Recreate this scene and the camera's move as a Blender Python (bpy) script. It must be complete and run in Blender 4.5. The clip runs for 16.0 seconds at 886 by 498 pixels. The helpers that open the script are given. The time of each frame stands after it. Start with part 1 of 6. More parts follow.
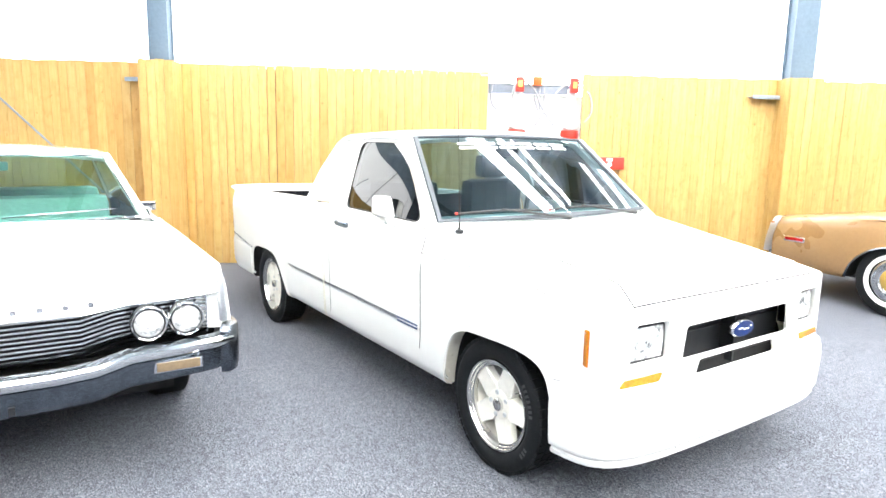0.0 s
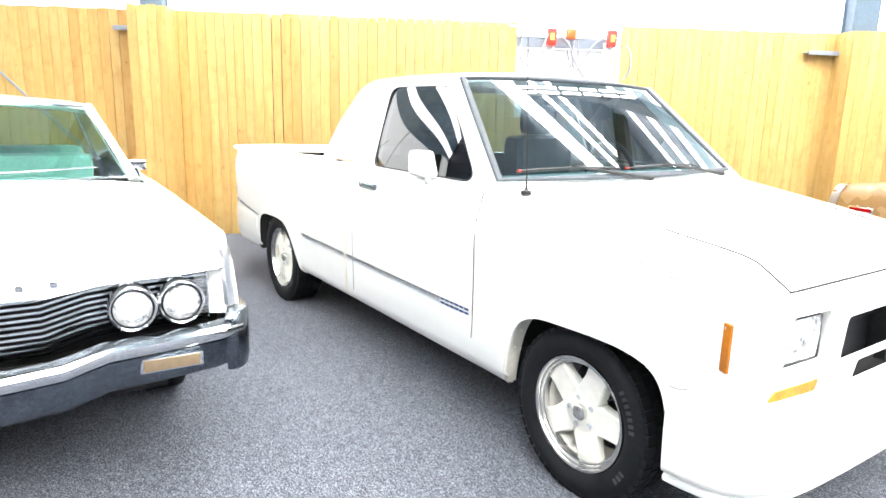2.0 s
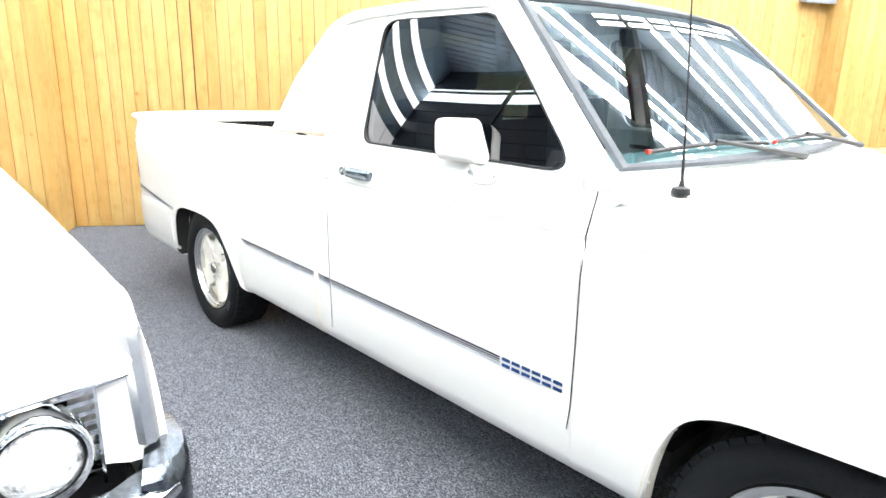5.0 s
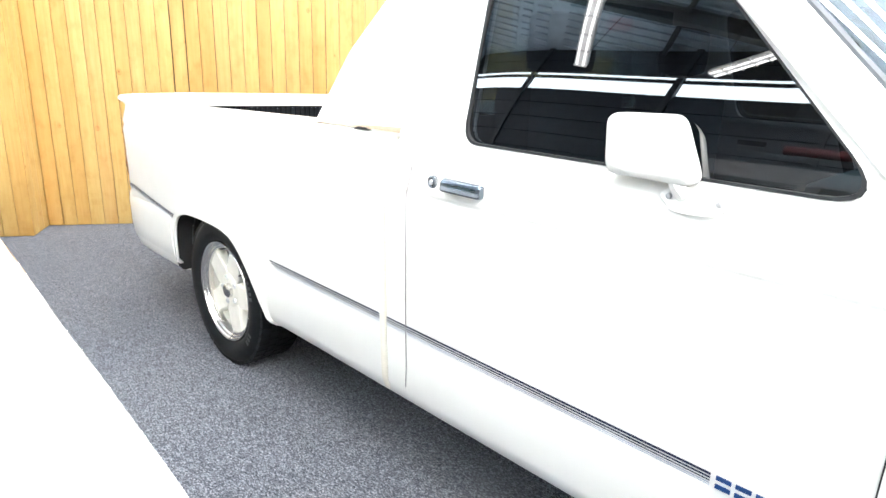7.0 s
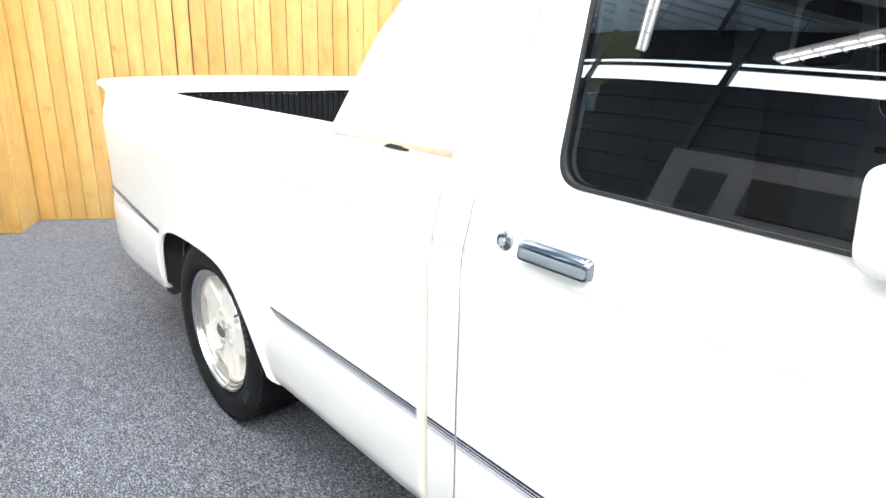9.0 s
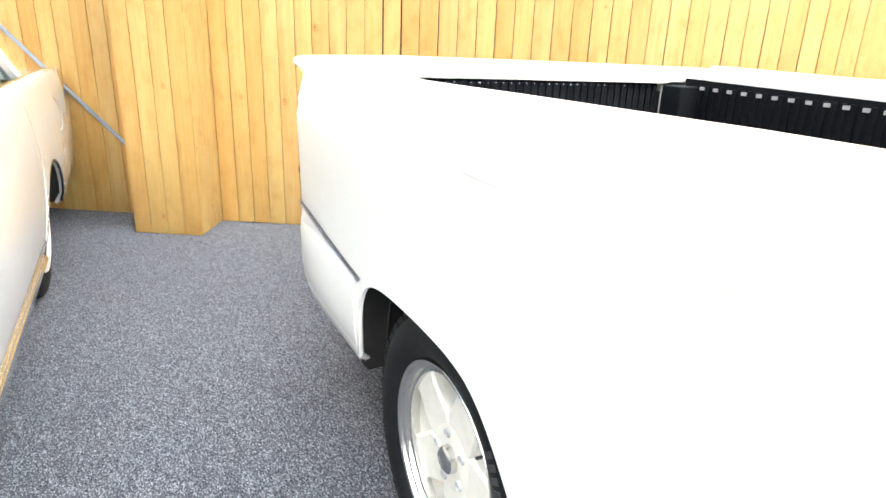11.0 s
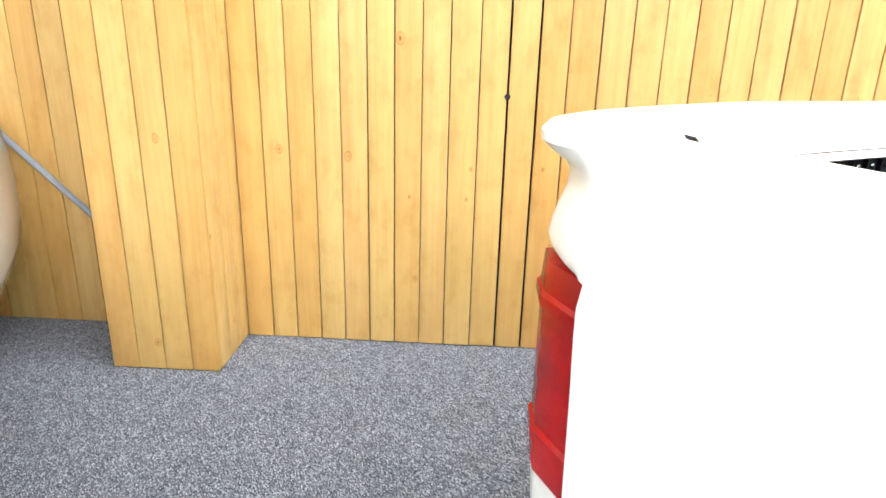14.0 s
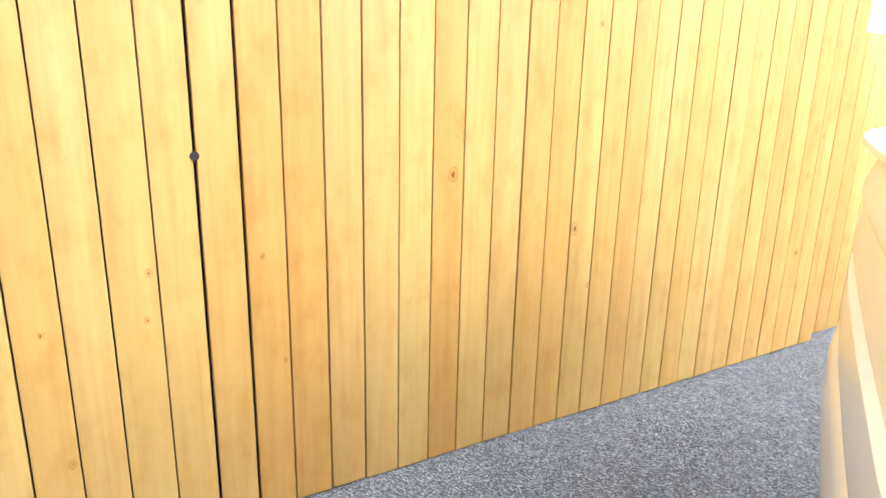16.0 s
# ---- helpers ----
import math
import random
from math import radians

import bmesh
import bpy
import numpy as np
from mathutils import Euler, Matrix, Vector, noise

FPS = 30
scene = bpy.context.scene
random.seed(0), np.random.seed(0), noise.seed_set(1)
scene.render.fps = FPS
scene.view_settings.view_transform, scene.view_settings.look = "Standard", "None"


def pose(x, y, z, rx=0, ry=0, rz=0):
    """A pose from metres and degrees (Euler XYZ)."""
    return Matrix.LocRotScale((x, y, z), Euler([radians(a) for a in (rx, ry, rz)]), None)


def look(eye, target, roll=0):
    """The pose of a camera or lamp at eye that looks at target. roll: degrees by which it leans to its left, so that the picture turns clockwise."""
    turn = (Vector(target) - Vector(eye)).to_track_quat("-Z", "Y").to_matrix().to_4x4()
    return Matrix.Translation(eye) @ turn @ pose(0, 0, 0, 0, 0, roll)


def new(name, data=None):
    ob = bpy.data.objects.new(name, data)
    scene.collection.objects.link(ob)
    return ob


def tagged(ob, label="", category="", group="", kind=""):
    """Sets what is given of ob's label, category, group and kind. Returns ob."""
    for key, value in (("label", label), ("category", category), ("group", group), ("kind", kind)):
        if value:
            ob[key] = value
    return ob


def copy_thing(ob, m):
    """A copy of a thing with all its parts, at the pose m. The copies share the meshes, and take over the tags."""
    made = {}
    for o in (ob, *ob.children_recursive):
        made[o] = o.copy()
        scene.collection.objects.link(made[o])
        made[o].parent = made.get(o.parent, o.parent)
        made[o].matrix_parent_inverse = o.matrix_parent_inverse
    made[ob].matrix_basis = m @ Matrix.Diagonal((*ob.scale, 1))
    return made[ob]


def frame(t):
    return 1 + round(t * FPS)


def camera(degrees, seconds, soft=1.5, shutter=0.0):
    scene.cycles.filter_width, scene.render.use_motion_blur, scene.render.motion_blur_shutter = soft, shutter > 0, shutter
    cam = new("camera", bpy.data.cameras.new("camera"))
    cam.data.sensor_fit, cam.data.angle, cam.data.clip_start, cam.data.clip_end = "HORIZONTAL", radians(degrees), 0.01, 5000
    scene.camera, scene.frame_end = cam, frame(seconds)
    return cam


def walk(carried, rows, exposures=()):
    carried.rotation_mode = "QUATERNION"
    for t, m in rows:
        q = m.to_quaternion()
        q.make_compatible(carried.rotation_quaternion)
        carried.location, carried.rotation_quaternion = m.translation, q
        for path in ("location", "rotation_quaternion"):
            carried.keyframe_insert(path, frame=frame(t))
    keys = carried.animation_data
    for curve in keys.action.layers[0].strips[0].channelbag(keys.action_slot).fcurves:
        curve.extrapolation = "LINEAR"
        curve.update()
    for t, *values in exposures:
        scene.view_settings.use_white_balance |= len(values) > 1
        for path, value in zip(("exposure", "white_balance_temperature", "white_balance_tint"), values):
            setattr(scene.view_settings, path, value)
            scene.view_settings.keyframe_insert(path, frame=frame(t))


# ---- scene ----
cam = camera(69.0, 16.0)
PATH = [
    (0, (0.49, 1.414, 1.444), (1.607, 3.039, 1.109), 1.2),
    (0.5, (0.575, 1.562, 1.416), (1.687, 3.189, 1.072), 1.5),
    (1, (0.635, 1.71, 1.374), (1.739, 3.338, 1.016), 1.6),
    (1.5, (0.65, 1.861, 1.337), (1.773, 3.471, 0.955), 1.6),
    (2, (0.646, 2.057, 1.305), (1.757, 3.667, 0.888), 1.5),
    (2.5, (0.66, 2.225, 1.277), (1.824, 3.785, 0.815), 1.6),
    (3, (0.72, 2.412, 1.267), (1.916, 3.936, 0.769), 1.6),
    (3.2, (0.737, 2.491, 1.267), (1.955, 3.994, 0.759), 1.7),
    (5.3, (0.996, 3.303, 1.227), (2.306, 4.721, 0.704), 1.3),
    (5.5, (1.004, 3.37, 1.22), (2.32, 4.778, 0.686), 1.4),
    (6, (1.0, 3.563, 1.227), (2.352, 4.938, 0.694), 1.6),
    (6.5, (1.019, 3.738, 1.213), (2.373, 5.106, 0.67), 2.3),
    (7, (1.113, 3.906, 1.216), (2.458, 5.274, 0.651), 1.9),
    (7.5, (1.167, 4.038, 1.224), (2.497, 5.405, 0.624), 1.9),
    (8, (1.174, 4.179, 1.241), (2.534, 5.51, 0.627), 2.5),
    (8.5, (1.263, 4.298, 1.243), (2.591, 5.651, 0.608), 2.1),
    (9, (1.447, 4.381, 1.242), (2.729, 5.774, 0.596), 2.2),
    (9.5, (1.56, 4.55, 1.201), (2.708, 6.06, 0.566), 1.8),
    (10, (1.616, 4.788, 1.162), (2.613, 6.395, 0.51), 2.1),
    (10.2, (1.635, 4.887, 1.151), (2.597, 6.512, 0.492), 2.2),
    (12.3, (1.734, 5.954, 1.088), (2.549, 7.659, 0.432), 2.7),
    (12.5, (1.746, 6.042, 1.091), (2.553, 7.75, 0.434), 2.8),
    (13, (1.77, 6.311, 1.089), (2.598, 8.013, 0.442), 2.5),
    (13.5, (1.78, 6.548, 1.08), (2.603, 8.246, 0.418), 2.8),
    (14, (1.82, 6.73, 1.079), (2.705, 8.409, 0.447), 1.54),
    (14.5, (1.85, 6.894, 1.078), (2.884, 8.486, 0.447), 1.85),
    (15, (1.845, 7.138, 1.064), (3.091, 8.581, 0.459), 1.66),
    (15.5, (1.954, 7.263, 1.067), (3.367, 8.553, 0.484), 1.32),
    (16, (2.06, 7.414, 1.065), (3.751, 8.347, 0.546), 1.3),
]
walk(cam, [(t, look(eye, target, roll)) for t, eye, target, roll in PATH])

# ---- light ----
world = bpy.data.worlds.new("sky")
scene.world = world
world.use_nodes = True
wn = world.node_tree.nodes
sky = wn.new("ShaderNodeTexSky")
sky.sky_type, sky.sun_disc, sky.sun_elevation, sky.sun_rotation = "NISHITA", False, radians(52), radians(200)
wn["Background"].inputs[1].default_value = 0.2
world.node_tree.links.new(sky.outputs[0], wn["Background"].inputs[0])


# ---- materials ----
def material(name):
    m = bpy.data.materials.new(name)
    m.use_nodes = True
    return m, m.node_tree.nodes, m.node_tree.links, m.node_tree.nodes["Principled BSDF"]


def coords(n, l, scale=(1, 1, 1), kind="Object"):
    tc, mp = n.new("ShaderNodeTexCoord"), n.new("ShaderNodeMapping")
    mp.inputs["Scale"].default_value = scale
    l.new(tc.outputs[kind], mp.inputs[0])
    return mp.outputs[0]


def noise_tex(n, l, vec, scale, detail=3.0, rough=0.6):
    t = n.new("ShaderNodeTexNoise")
    t.inputs["Scale"].default_value, t.inputs["Detail"].default_value, t.inputs["Roughness"].default_value = scale, detail, rough
    l.new(vec, t.inputs["Vector"])
    return t.outputs["Fac"]


def ramp(n, l, fac, stops):
    r = n.new("ShaderNodeValToRGB")
    e = r.color_ramp.elements
    while len(e) < len(stops):
        e.new(0.5)
    for el, (p, c) in zip(e, stops):
        el.position, el.color = p, (*c, 1)
    l.new(fac, r.inputs[0])
    return r.outputs[0]


def bump(n, l, p, height, strength, distance=0.002):
    b = n.new("ShaderNodeBump")
    b.inputs["Strength"].default_value, b.inputs["Distance"].default_value = strength, distance
    l.new(height, b.inputs["Height"])
    l.new(b.outputs[0], p.inputs["Normal"])


def mix(n, l, fac, a, b, mode="MIX"):
    m = n.new("ShaderNodeMix")
    m.data_type, m.blend_type = "RGBA", mode
    for sock, v in ((m.inputs[0], fac), (m.inputs[6], a), (m.inputs[7], b)):
        if isinstance(v, (int, float)):
            sock.default_value = v
        elif isinstance(v, tuple):
            sock.default_value = (*v, 1)
        else:
            l.new(v, sock)
    return m.outputs[2]


def simple(name, color, rough=0.5, metal=0.0, grain=0.0, scale=40.0, coat=0.0, relief=0.0):
    """A plain paint, plastic or metal with fine variation of colour and gloss."""
    m, n, l, p = material(name)
    p.inputs["Roughness"].default_value, p.inputs["Metallic"].default_value = rough, metal
    p.inputs["Coat Weight"].default_value, p.inputs["Coat Roughness"].default_value = coat, 0.05
    p.inputs["Base Color"].default_value = (*color, 1)
    if grain:
        v = coords(n, l)
        f = noise_tex(n, l, v, scale, 4)
        g = noise_tex(n, l, v, scale * 0.08, 2)
        c1 = ramp(n, l, f, [(0.3, tuple(x * (1 - grain) for x in color)), (0.7, tuple(min(1, x * (1 + grain)) for x in color))])
        c2 = ramp(n, l, g, [(0.35, (1 - grain,) * 3), (0.65, (1, 1, 1))])
        l.new(mix(n, l, 1.0, c1, c2, "MULTIPLY"), p.inputs["Base Color"])
        rr = n.new("ShaderNodeMapRange")
        rr.inputs[3].default_value, rr.inputs[4].default_value = rough * 0.8, min(1, rough * 1.25)
        l.new(g, rr.inputs[0])
        l.new(rr.outputs[0], p.inputs["Roughness"])
        if relief:
            bump(n, l, p, f, relief)
    return m


def wood_material(name, warm):
    m, n, l, p = material(name)
    info = n.new("ShaderNodeObjectInfo")
    tc = n.new("ShaderNodeTexCoord")
    off = n.new("ShaderNodeVectorMath")
    off.operation = "SCALE"
    l.new(info.outputs["Random"], off.inputs["Scale"])
    off.inputs[0].default_value = (37, 19, 53)
    add = n.new("ShaderNodeVectorMath")
    l.new(tc.outputs["Object"], add.inputs[0])
    l.new(off.outputs[0], add.inputs[1])
    stretch = n.new("ShaderNodeMapping")
    stretch.inputs["Scale"].default_value = (26, 26, 1.1)
    l.new(add.outputs[0], stretch.inputs[0])
    grain = noise_tex(n, l, stretch.outputs[0], 1.6, 5, 0.65)
    soft = n.new("ShaderNodeMapping")
    soft.inputs["Scale"].default_value = (3, 3, 0.9)
    l.new(add.outputs[0], soft.inputs[0])
    cloud = noise_tex(n, l, soft.outputs[0], 1.5, 3)
    c = ramp(n, l, grain, [(0.25, (0.455, 0.290, 0.093)), (0.5, (0.51, 0.349, 0.126)), (0.8, (0.55, 0.399, 0.163))])
    c = mix(n, l, 1.0, c, warm, "MULTIPLY")
    board = ramp(n, l, info.outputs["Random"], [(0.0, (0.95, 0.84, 0.74)), (0.15, (0.99, 0.94, 0.88)), (0.4, (1, 0.985, 0.95)), (0.75, (1, 1.0, 1.0)), (1.0, (0.99, 0.91, 0.90))])
    c = mix(n, l, 1.0, c, board, "MULTIPLY")
    c = mix(n, l, 1.0, c, ramp(n, l, cloud, [(0.3, (0.91, 0.865, 0.79)), (0.65, (1, 1, 1))]), "MULTIPLY")
    # faint figure across the grain
    fig = n.new("ShaderNodeMapping")
    fig.inputs["Scale"].default_value = (12, 12, 7)
    l.new(add.outputs[0], fig.inputs[0])
    figure = noise_tex(n, l, fig.outputs[0], 1.3, 4, 0.6)
    c = mix(n, l, 1.0, c, ramp(n, l, figure, [(0.30, (0.90, 0.84, 0.74)), (0.48, (1, 1, 1)), (0.72, (1.03, 1.05, 1.10))]), "MULTIPLY")
    # knots
    kn = n.new("ShaderNodeMapping")
    kn.inputs["Scale"].default_value = (8, 8, 5.5)
    l.new(add.outputs[0], kn.inputs[0])
    wob = n.new("ShaderNodeTexNoise")
    wob.inputs["Scale"].default_value = 60.0
    l.new(add.outputs[0], wob.inputs["Vector"])
    warp = n.new("ShaderNodeVectorMath")
    warp.operation = "MULTIPLY_ADD"
    warp.inputs[1].default_value = (0.06, 0.06, 0.06)
    l.new(wob.outputs["Color"], warp.inputs[0])
    l.new(kn.outputs[0], warp.inputs[2])
    vo = n.new("ShaderNodeTexVoronoi")
    vo.inputs["Scale"].default_value = 1.0
    l.new(warp.outputs[0], vo.inputs["Vector"])
    cell = n.new("ShaderNodeSeparateColor")
    l.new(vo.outputs["Color"], cell.inputs[0])
    size = n.new("ShaderNodeMapRange")
    size.inputs[3].default_value, size.inputs[4].default_value = 0.25, 1.35
    l.new(cell.outputs[0], size.inputs[0])
    near = n.new("ShaderNodeMath")
    near.operation = "DIVIDE"
    l.new(vo.outputs["Distance"], near.inputs[0])
    l.new(size.outputs[0], near.inputs[1])
    k = ramp(n, l, near.outputs[0], [(0.0, (0.32, 0.19, 0.12)), (0.026, (0.42, 0.26, 0.17)), (0.040, (0.93, 0.82, 0.72)), (0.068, (0.95, 0.86, 0.78)), (0.080, (0.72, 0.52, 0.38)), (0.094, (1, 1, 1))])
    c = mix(n, l, 1.0, c, k, "MULTIPLY")
    l.new(c, p.inputs["Base Color"])
    p.inputs["Roughness"].default_value = 0.55
    bump(n, l, p, grain, 0.25, 0.0015)
    return m


def carpet_material():
    m, n, l, p = material("grey_loop_carpet")
    v = coords(n, l)
    rot = n.new("ShaderNodeMapping")
    rot.inputs["Rotation"].default_value, rot.inputs["Scale"].default_value = (0, 0, 0.5), (1, 0.55, 1)
    l.new(v, rot.inputs[0])
    fine = n.new("ShaderNodeTexVoronoi")
    fine.inputs["Scale"].default_value, fine.inputs["Randomness"].default_value = 345, 0.5
    l.new(rot.outputs[0], fine.inputs["Vector"])
    sep = n.new("ShaderNodeSeparateColor")
    l.new(fine.outputs["Color"], sep.inputs[0])
    c = ramp(n, l, sep.outputs[0], [(0.0, (0.016, 0.019, 0.028)), (0.3, (0.049, 0.055, 0.070)), (0.62, (0.105, 0.115, 0.138)), (0.85, (0.172, 0.185, 0.215)), (1.0, (0.30, 0.315, 0.35))])
    mid = noise_tex(n, l, v, 22, 3)
    big = noise_tex(n, l, v, 0.9, 4)
    c = mix(n, l, 1.0, c, ramp(n, l, mid, [(0.3, (0.82, 0.82, 0.82)), (0.7, (1.12, 1.12, 1.12))]), "MULTIPLY")
    c = mix(n, l, 1.0, c, ramp(n, l, big, [(0.3, (0.88, 0.88, 0.9)), (0.7, (1.06, 1.05, 1.03))]), "MULTIPLY")
    l.new(c, p.inputs["Base Color"])
    p.inputs["Roughness"].default_value = 0.95
    p.inputs["Specular IOR Level"].default_value = 0.15
    p.inputs["Sheen Weight"].default_value, p.inputs["Sheen Roughness"].default_value = 0.22, 0.4
    p.inputs["Sheen Tint"].default_value = (0.75, 0.80, 0.88, 1)
    bump(n, l, p, fine.outputs["Distance"], 0.8, 0.004)
    return m


def glass_material(name, tint, rough=0.0, ior=1.5):
    m, n, l, p = material(name)
    tr, gl, mx, lw = n.new("ShaderNodeBsdfTransparent"), n.new("ShaderNodeBsdfGlossy"), n.new("ShaderNodeMixShader"), n.new("ShaderNodeLayerWeight")
    tr.inputs[0].default_value = (*tint, 1)
    gl.inputs["Roughness"].default_value = rough
    lw.inputs["Blend"].default_value = 0.5
    power, scale = n.new("ShaderNodeMath"), n.new("ShaderNodeMath")
    power.operation, scale.operation = "POWER", "MULTIPLY_ADD"
    f0 = 2 * ((ior - 1) / (ior + 1)) ** 2  # two faces of a thin pane
    power.inputs[1].default_value, scale.inputs[1].default_value, scale.inputs[2].default_value = 4.0, 1 - f0, f0
    l.new(lw.outputs["Facing"], power.inputs[0])
    l.new(power.outputs[0], scale.inputs[0])
    l.new(scale.outputs[0], mx.inputs[0])
    l.new(tr.outputs[0], mx.inputs[1])
    l.new(gl.outputs[0], mx.inputs[2])
    l.new(mx.outputs[0], n["Material Output"].inputs[0])
    return m


def lens_material():
    """Fluted lamp glass over a bright reflector, highlights and dark reflections painted as noise."""
    m, n, l, p = material("fluted_lamp_lens")
    v = coords(n, l)
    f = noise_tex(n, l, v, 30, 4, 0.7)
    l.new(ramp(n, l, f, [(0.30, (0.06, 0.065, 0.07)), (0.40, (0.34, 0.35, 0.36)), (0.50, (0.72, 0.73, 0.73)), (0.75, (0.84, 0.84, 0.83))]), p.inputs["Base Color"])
    p.inputs["Roughness"].default_value, p.inputs["Metallic"].default_value = 0.15, 0.2
    p.inputs["Coat Weight"].default_value = 0.6
    bump(n, l, p, f, 0.4)
    return m


def glow(name, color, strength):
    m, n, l, p = material(name)
    p.inputs["Base Color"].default_value = (*color, 1)
    p.inputs["Roughness"].default_value = 0.5
    p.inputs["Emission Color"].default_value = (*color, 1)
    p.inputs["Emission Strength"].default_value = strength
    return m


WOOD = wood_material("stained_softwood", (1.0, 1.0, 1.0))
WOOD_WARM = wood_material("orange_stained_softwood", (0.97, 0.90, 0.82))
CARPET = carpet_material()
PAINT = simple("white_car_paint", (0.84, 0.84, 0.81), 0.30, 0, 0.015, 9, coat=0.6)
IVORY = simple("ivory_car_paint", (0.79, 0.785, 0.76), 0.25, 0, 0.015, 9, coat=0.8)
TAN = simple("tan_car_paint", (0.30, 0.175, 0.072), 0.28, 0.1, 0.05, 30, coat=0.8)
CREAM = simple("cream_wheel_paint", (0.82, 0.80, 0.73), 0.35, 0, 0.05, 30)
CHROME = simple("chrome", (0.78, 0.79, 0.80), 0.10, 1.0, 0.03, 12)
DULL_CHROME = simple("worn_chrome", (0.30, 0.32, 0.35), 0.24, 1.0, 0.12, 60, relief=0.1)
BRUSHED = simple("pale_brushed_trim", (0.62, 0.64, 0.67), 0.32, 1.0, 0.06, 60)
HANDLE_CHROME = simple("dark_chrome", (0.17, 0.20, 0.235), 0.14, 1.0, 0.05, 30)
ALLOY = simple("machined_alloy", (0.72, 0.71, 0.68), 0.25, 1.0, 0.06, 60)
RUBBER = simple("tyre_rubber", (0.007, 0.0085, 0.010), 0.75, 0, 0.2, 60, relief=0.2)
RUBBER.node_tree.nodes["Principled BSDF"].inputs["Specular IOR Level"].default_value = 0.25
GREY_RUBBER = simple("scuffed_grey_rubber", (0.028, 0.030, 0.032), 0.7)
BLACK = simple("black_plastic", (0.008, 0.009, 0.011), 0.45, 0, 0.2, 60)
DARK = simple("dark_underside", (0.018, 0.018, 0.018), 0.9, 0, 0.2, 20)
LINER = simple("black_bed_liner", (0.004, 0.0055, 0.008), 0.7, 0, 0.25, 50)
LINER.node_tree.nodes["Principled BSDF"].inputs["Specular IOR Level"].default_value = 0.2
CREAM_EDGE = simple("cream_unpainted_edge", (0.52, 0.48, 0.38), 0.6, 0, 0.1, 30)
CREAM_RETURN = simple("cream_inner_paint", (0.74, 0.71, 0.62), 0.45, 0, 0.05, 30)
SAIL_GAP = simple("tan_sealant", (0.46, 0.36, 0.26), 0.7, 0, 0.1, 60)
SEAM = simple("shadowed_gap", (0.02, 0.02, 0.02), 0.9)
PALE_GAP = simple("pale_shut_line", (0.42, 0.40, 0.37), 0.7)
HAIRLINE = simple("grey_shut_line", (0.20, 0.20, 0.20), 0.8)
SEAL = simple("grey_window_seal", (0.055, 0.065, 0.078), 0.6, 0, 0.15, 40)
AMBER = simple("amber_lens", (0.64, 0.25, 0.02), 0.2, 0, 0.2, 60, coat=0.4, relief=0.3)
DARK_AMBER = simple("dark_amber_lens", (0.46, 0.14, 0.004), 0.25, 0, 0.15, 60, coat=0.3, relief=0.3)
RED_LENS = simple("red_tail_lens", (0.33, 0.002, 0.003), 0.2, 0, 0.35, 14)
RED_LENS.node_tree.nodes["Principled BSDF"].inputs["Specular IOR Level"].default_value = 0.22
RED = simple("red_paint", (0.62, 0.035, 0.02), 0.4, 0, 0.1, 40)
ORANGE = simple("orange_plastic", (0.85, 0.13, 0.02), 0.35, 0, 0.05, 40)
BLUE = simple("blue_enamel", (0.004, 0.022, 0.12), 0.35, 0, 0.05, 40)
NAVY = simple("navy_decal", (0.008, 0.014, 0.045), 0.35)
DECAL_BLUE = simple("blue_decal", (0.008, 0.045, 0.17), 0.35)
DECAL_PALE = simple("pale_blue_decal", (0.30, 0.36, 0.48), 0.35)
BANNER = simple("white_decal", (0.82, 0.82, 0.82), 0.5)
STEEL = simple("blue_grey_steel_paint", (0.13, 0.185, 0.245), 0.45, 0, 0.08, 25)
STEEL_PALE = simple("pale_steel_paint", (0.24, 0.28, 0.34), 0.45, 0, 0.08, 25)
WHITE_METAL = simple("white_enamelled_metal", (0.80, 0.80, 0.80), 0.4, 0, 0.03, 25)
GALV = simple("galvanised_metal", (0.55, 0.57, 0.58), 0.4, 0.6, 0.1, 40)
CABLE = simple("grey_cable", (0.30, 0.31, 0.33), 0.5, 0, 0.05, 60)
UPHOLSTERY = simple("dark_teal_upholstery", (0.03, 0.06, 0.07), 0.8, 0, 0.2, 90)
DASH = simple("grey_teal_dashboard", (0.13, 0.20, 0.21), 0.7, 0, 0.1, 60)
TEAL = simple("pale_teal_leather", (0.24, 0.46, 0.42), 0.5, 0, 0.12, 50)
WHITEWALL = simple("white_tyre_band", (0.78, 0.77, 0.74), 0.6, 0, 0.05, 40)
GOLD = simple("gold_hubcap", (0.50, 0.33, 0.09), 0.35, 0.5, 0.1, 40)
GLASS = glass_material("tinted_car_glass", (0.40, 0.53, 0.55), 0.0, 1.52)
SIDE_GLASS = glass_material("dark_car_glass", (0.055, 0.070, 0.085), 0.0, 1.70)
GREEN_GLASS = glass_material("green_car_glass", (0.50, 0.68, 0.62))
# chrome darkened and speckled: the floor's dark reflection is put into its colour
BUMPER_CHROME = simple("floor_toned_bumper_chrome", (0.15, 0.17, 0.195), 0.22, 1.0, 0.22, 90, relief=0.35)
LENS = lens_material()
REFLECTOR = simple("silvered_reflector", (0.82, 0.83, 0.84), 0.22, 0.25, 0.16, 45, relief=0.9)
ROOF_STEEL = simple("blue_grey_roof_deck", (0.48, 0.58, 0.68), 0.5, 0, 0.15, 4)
STAND_IN = simple("grey_stand_in_panel", (0.16, 0.16, 0.17), 0.6, 0, 0.1, 5)
DARK_RED = simple("dark_red_paint", (0.10, 0.012, 0.015), 0.5)
TRUSS = simple("dark_truss_steel", (0.03, 0.035, 0.045), 0.5, 0, 0.15, 10)
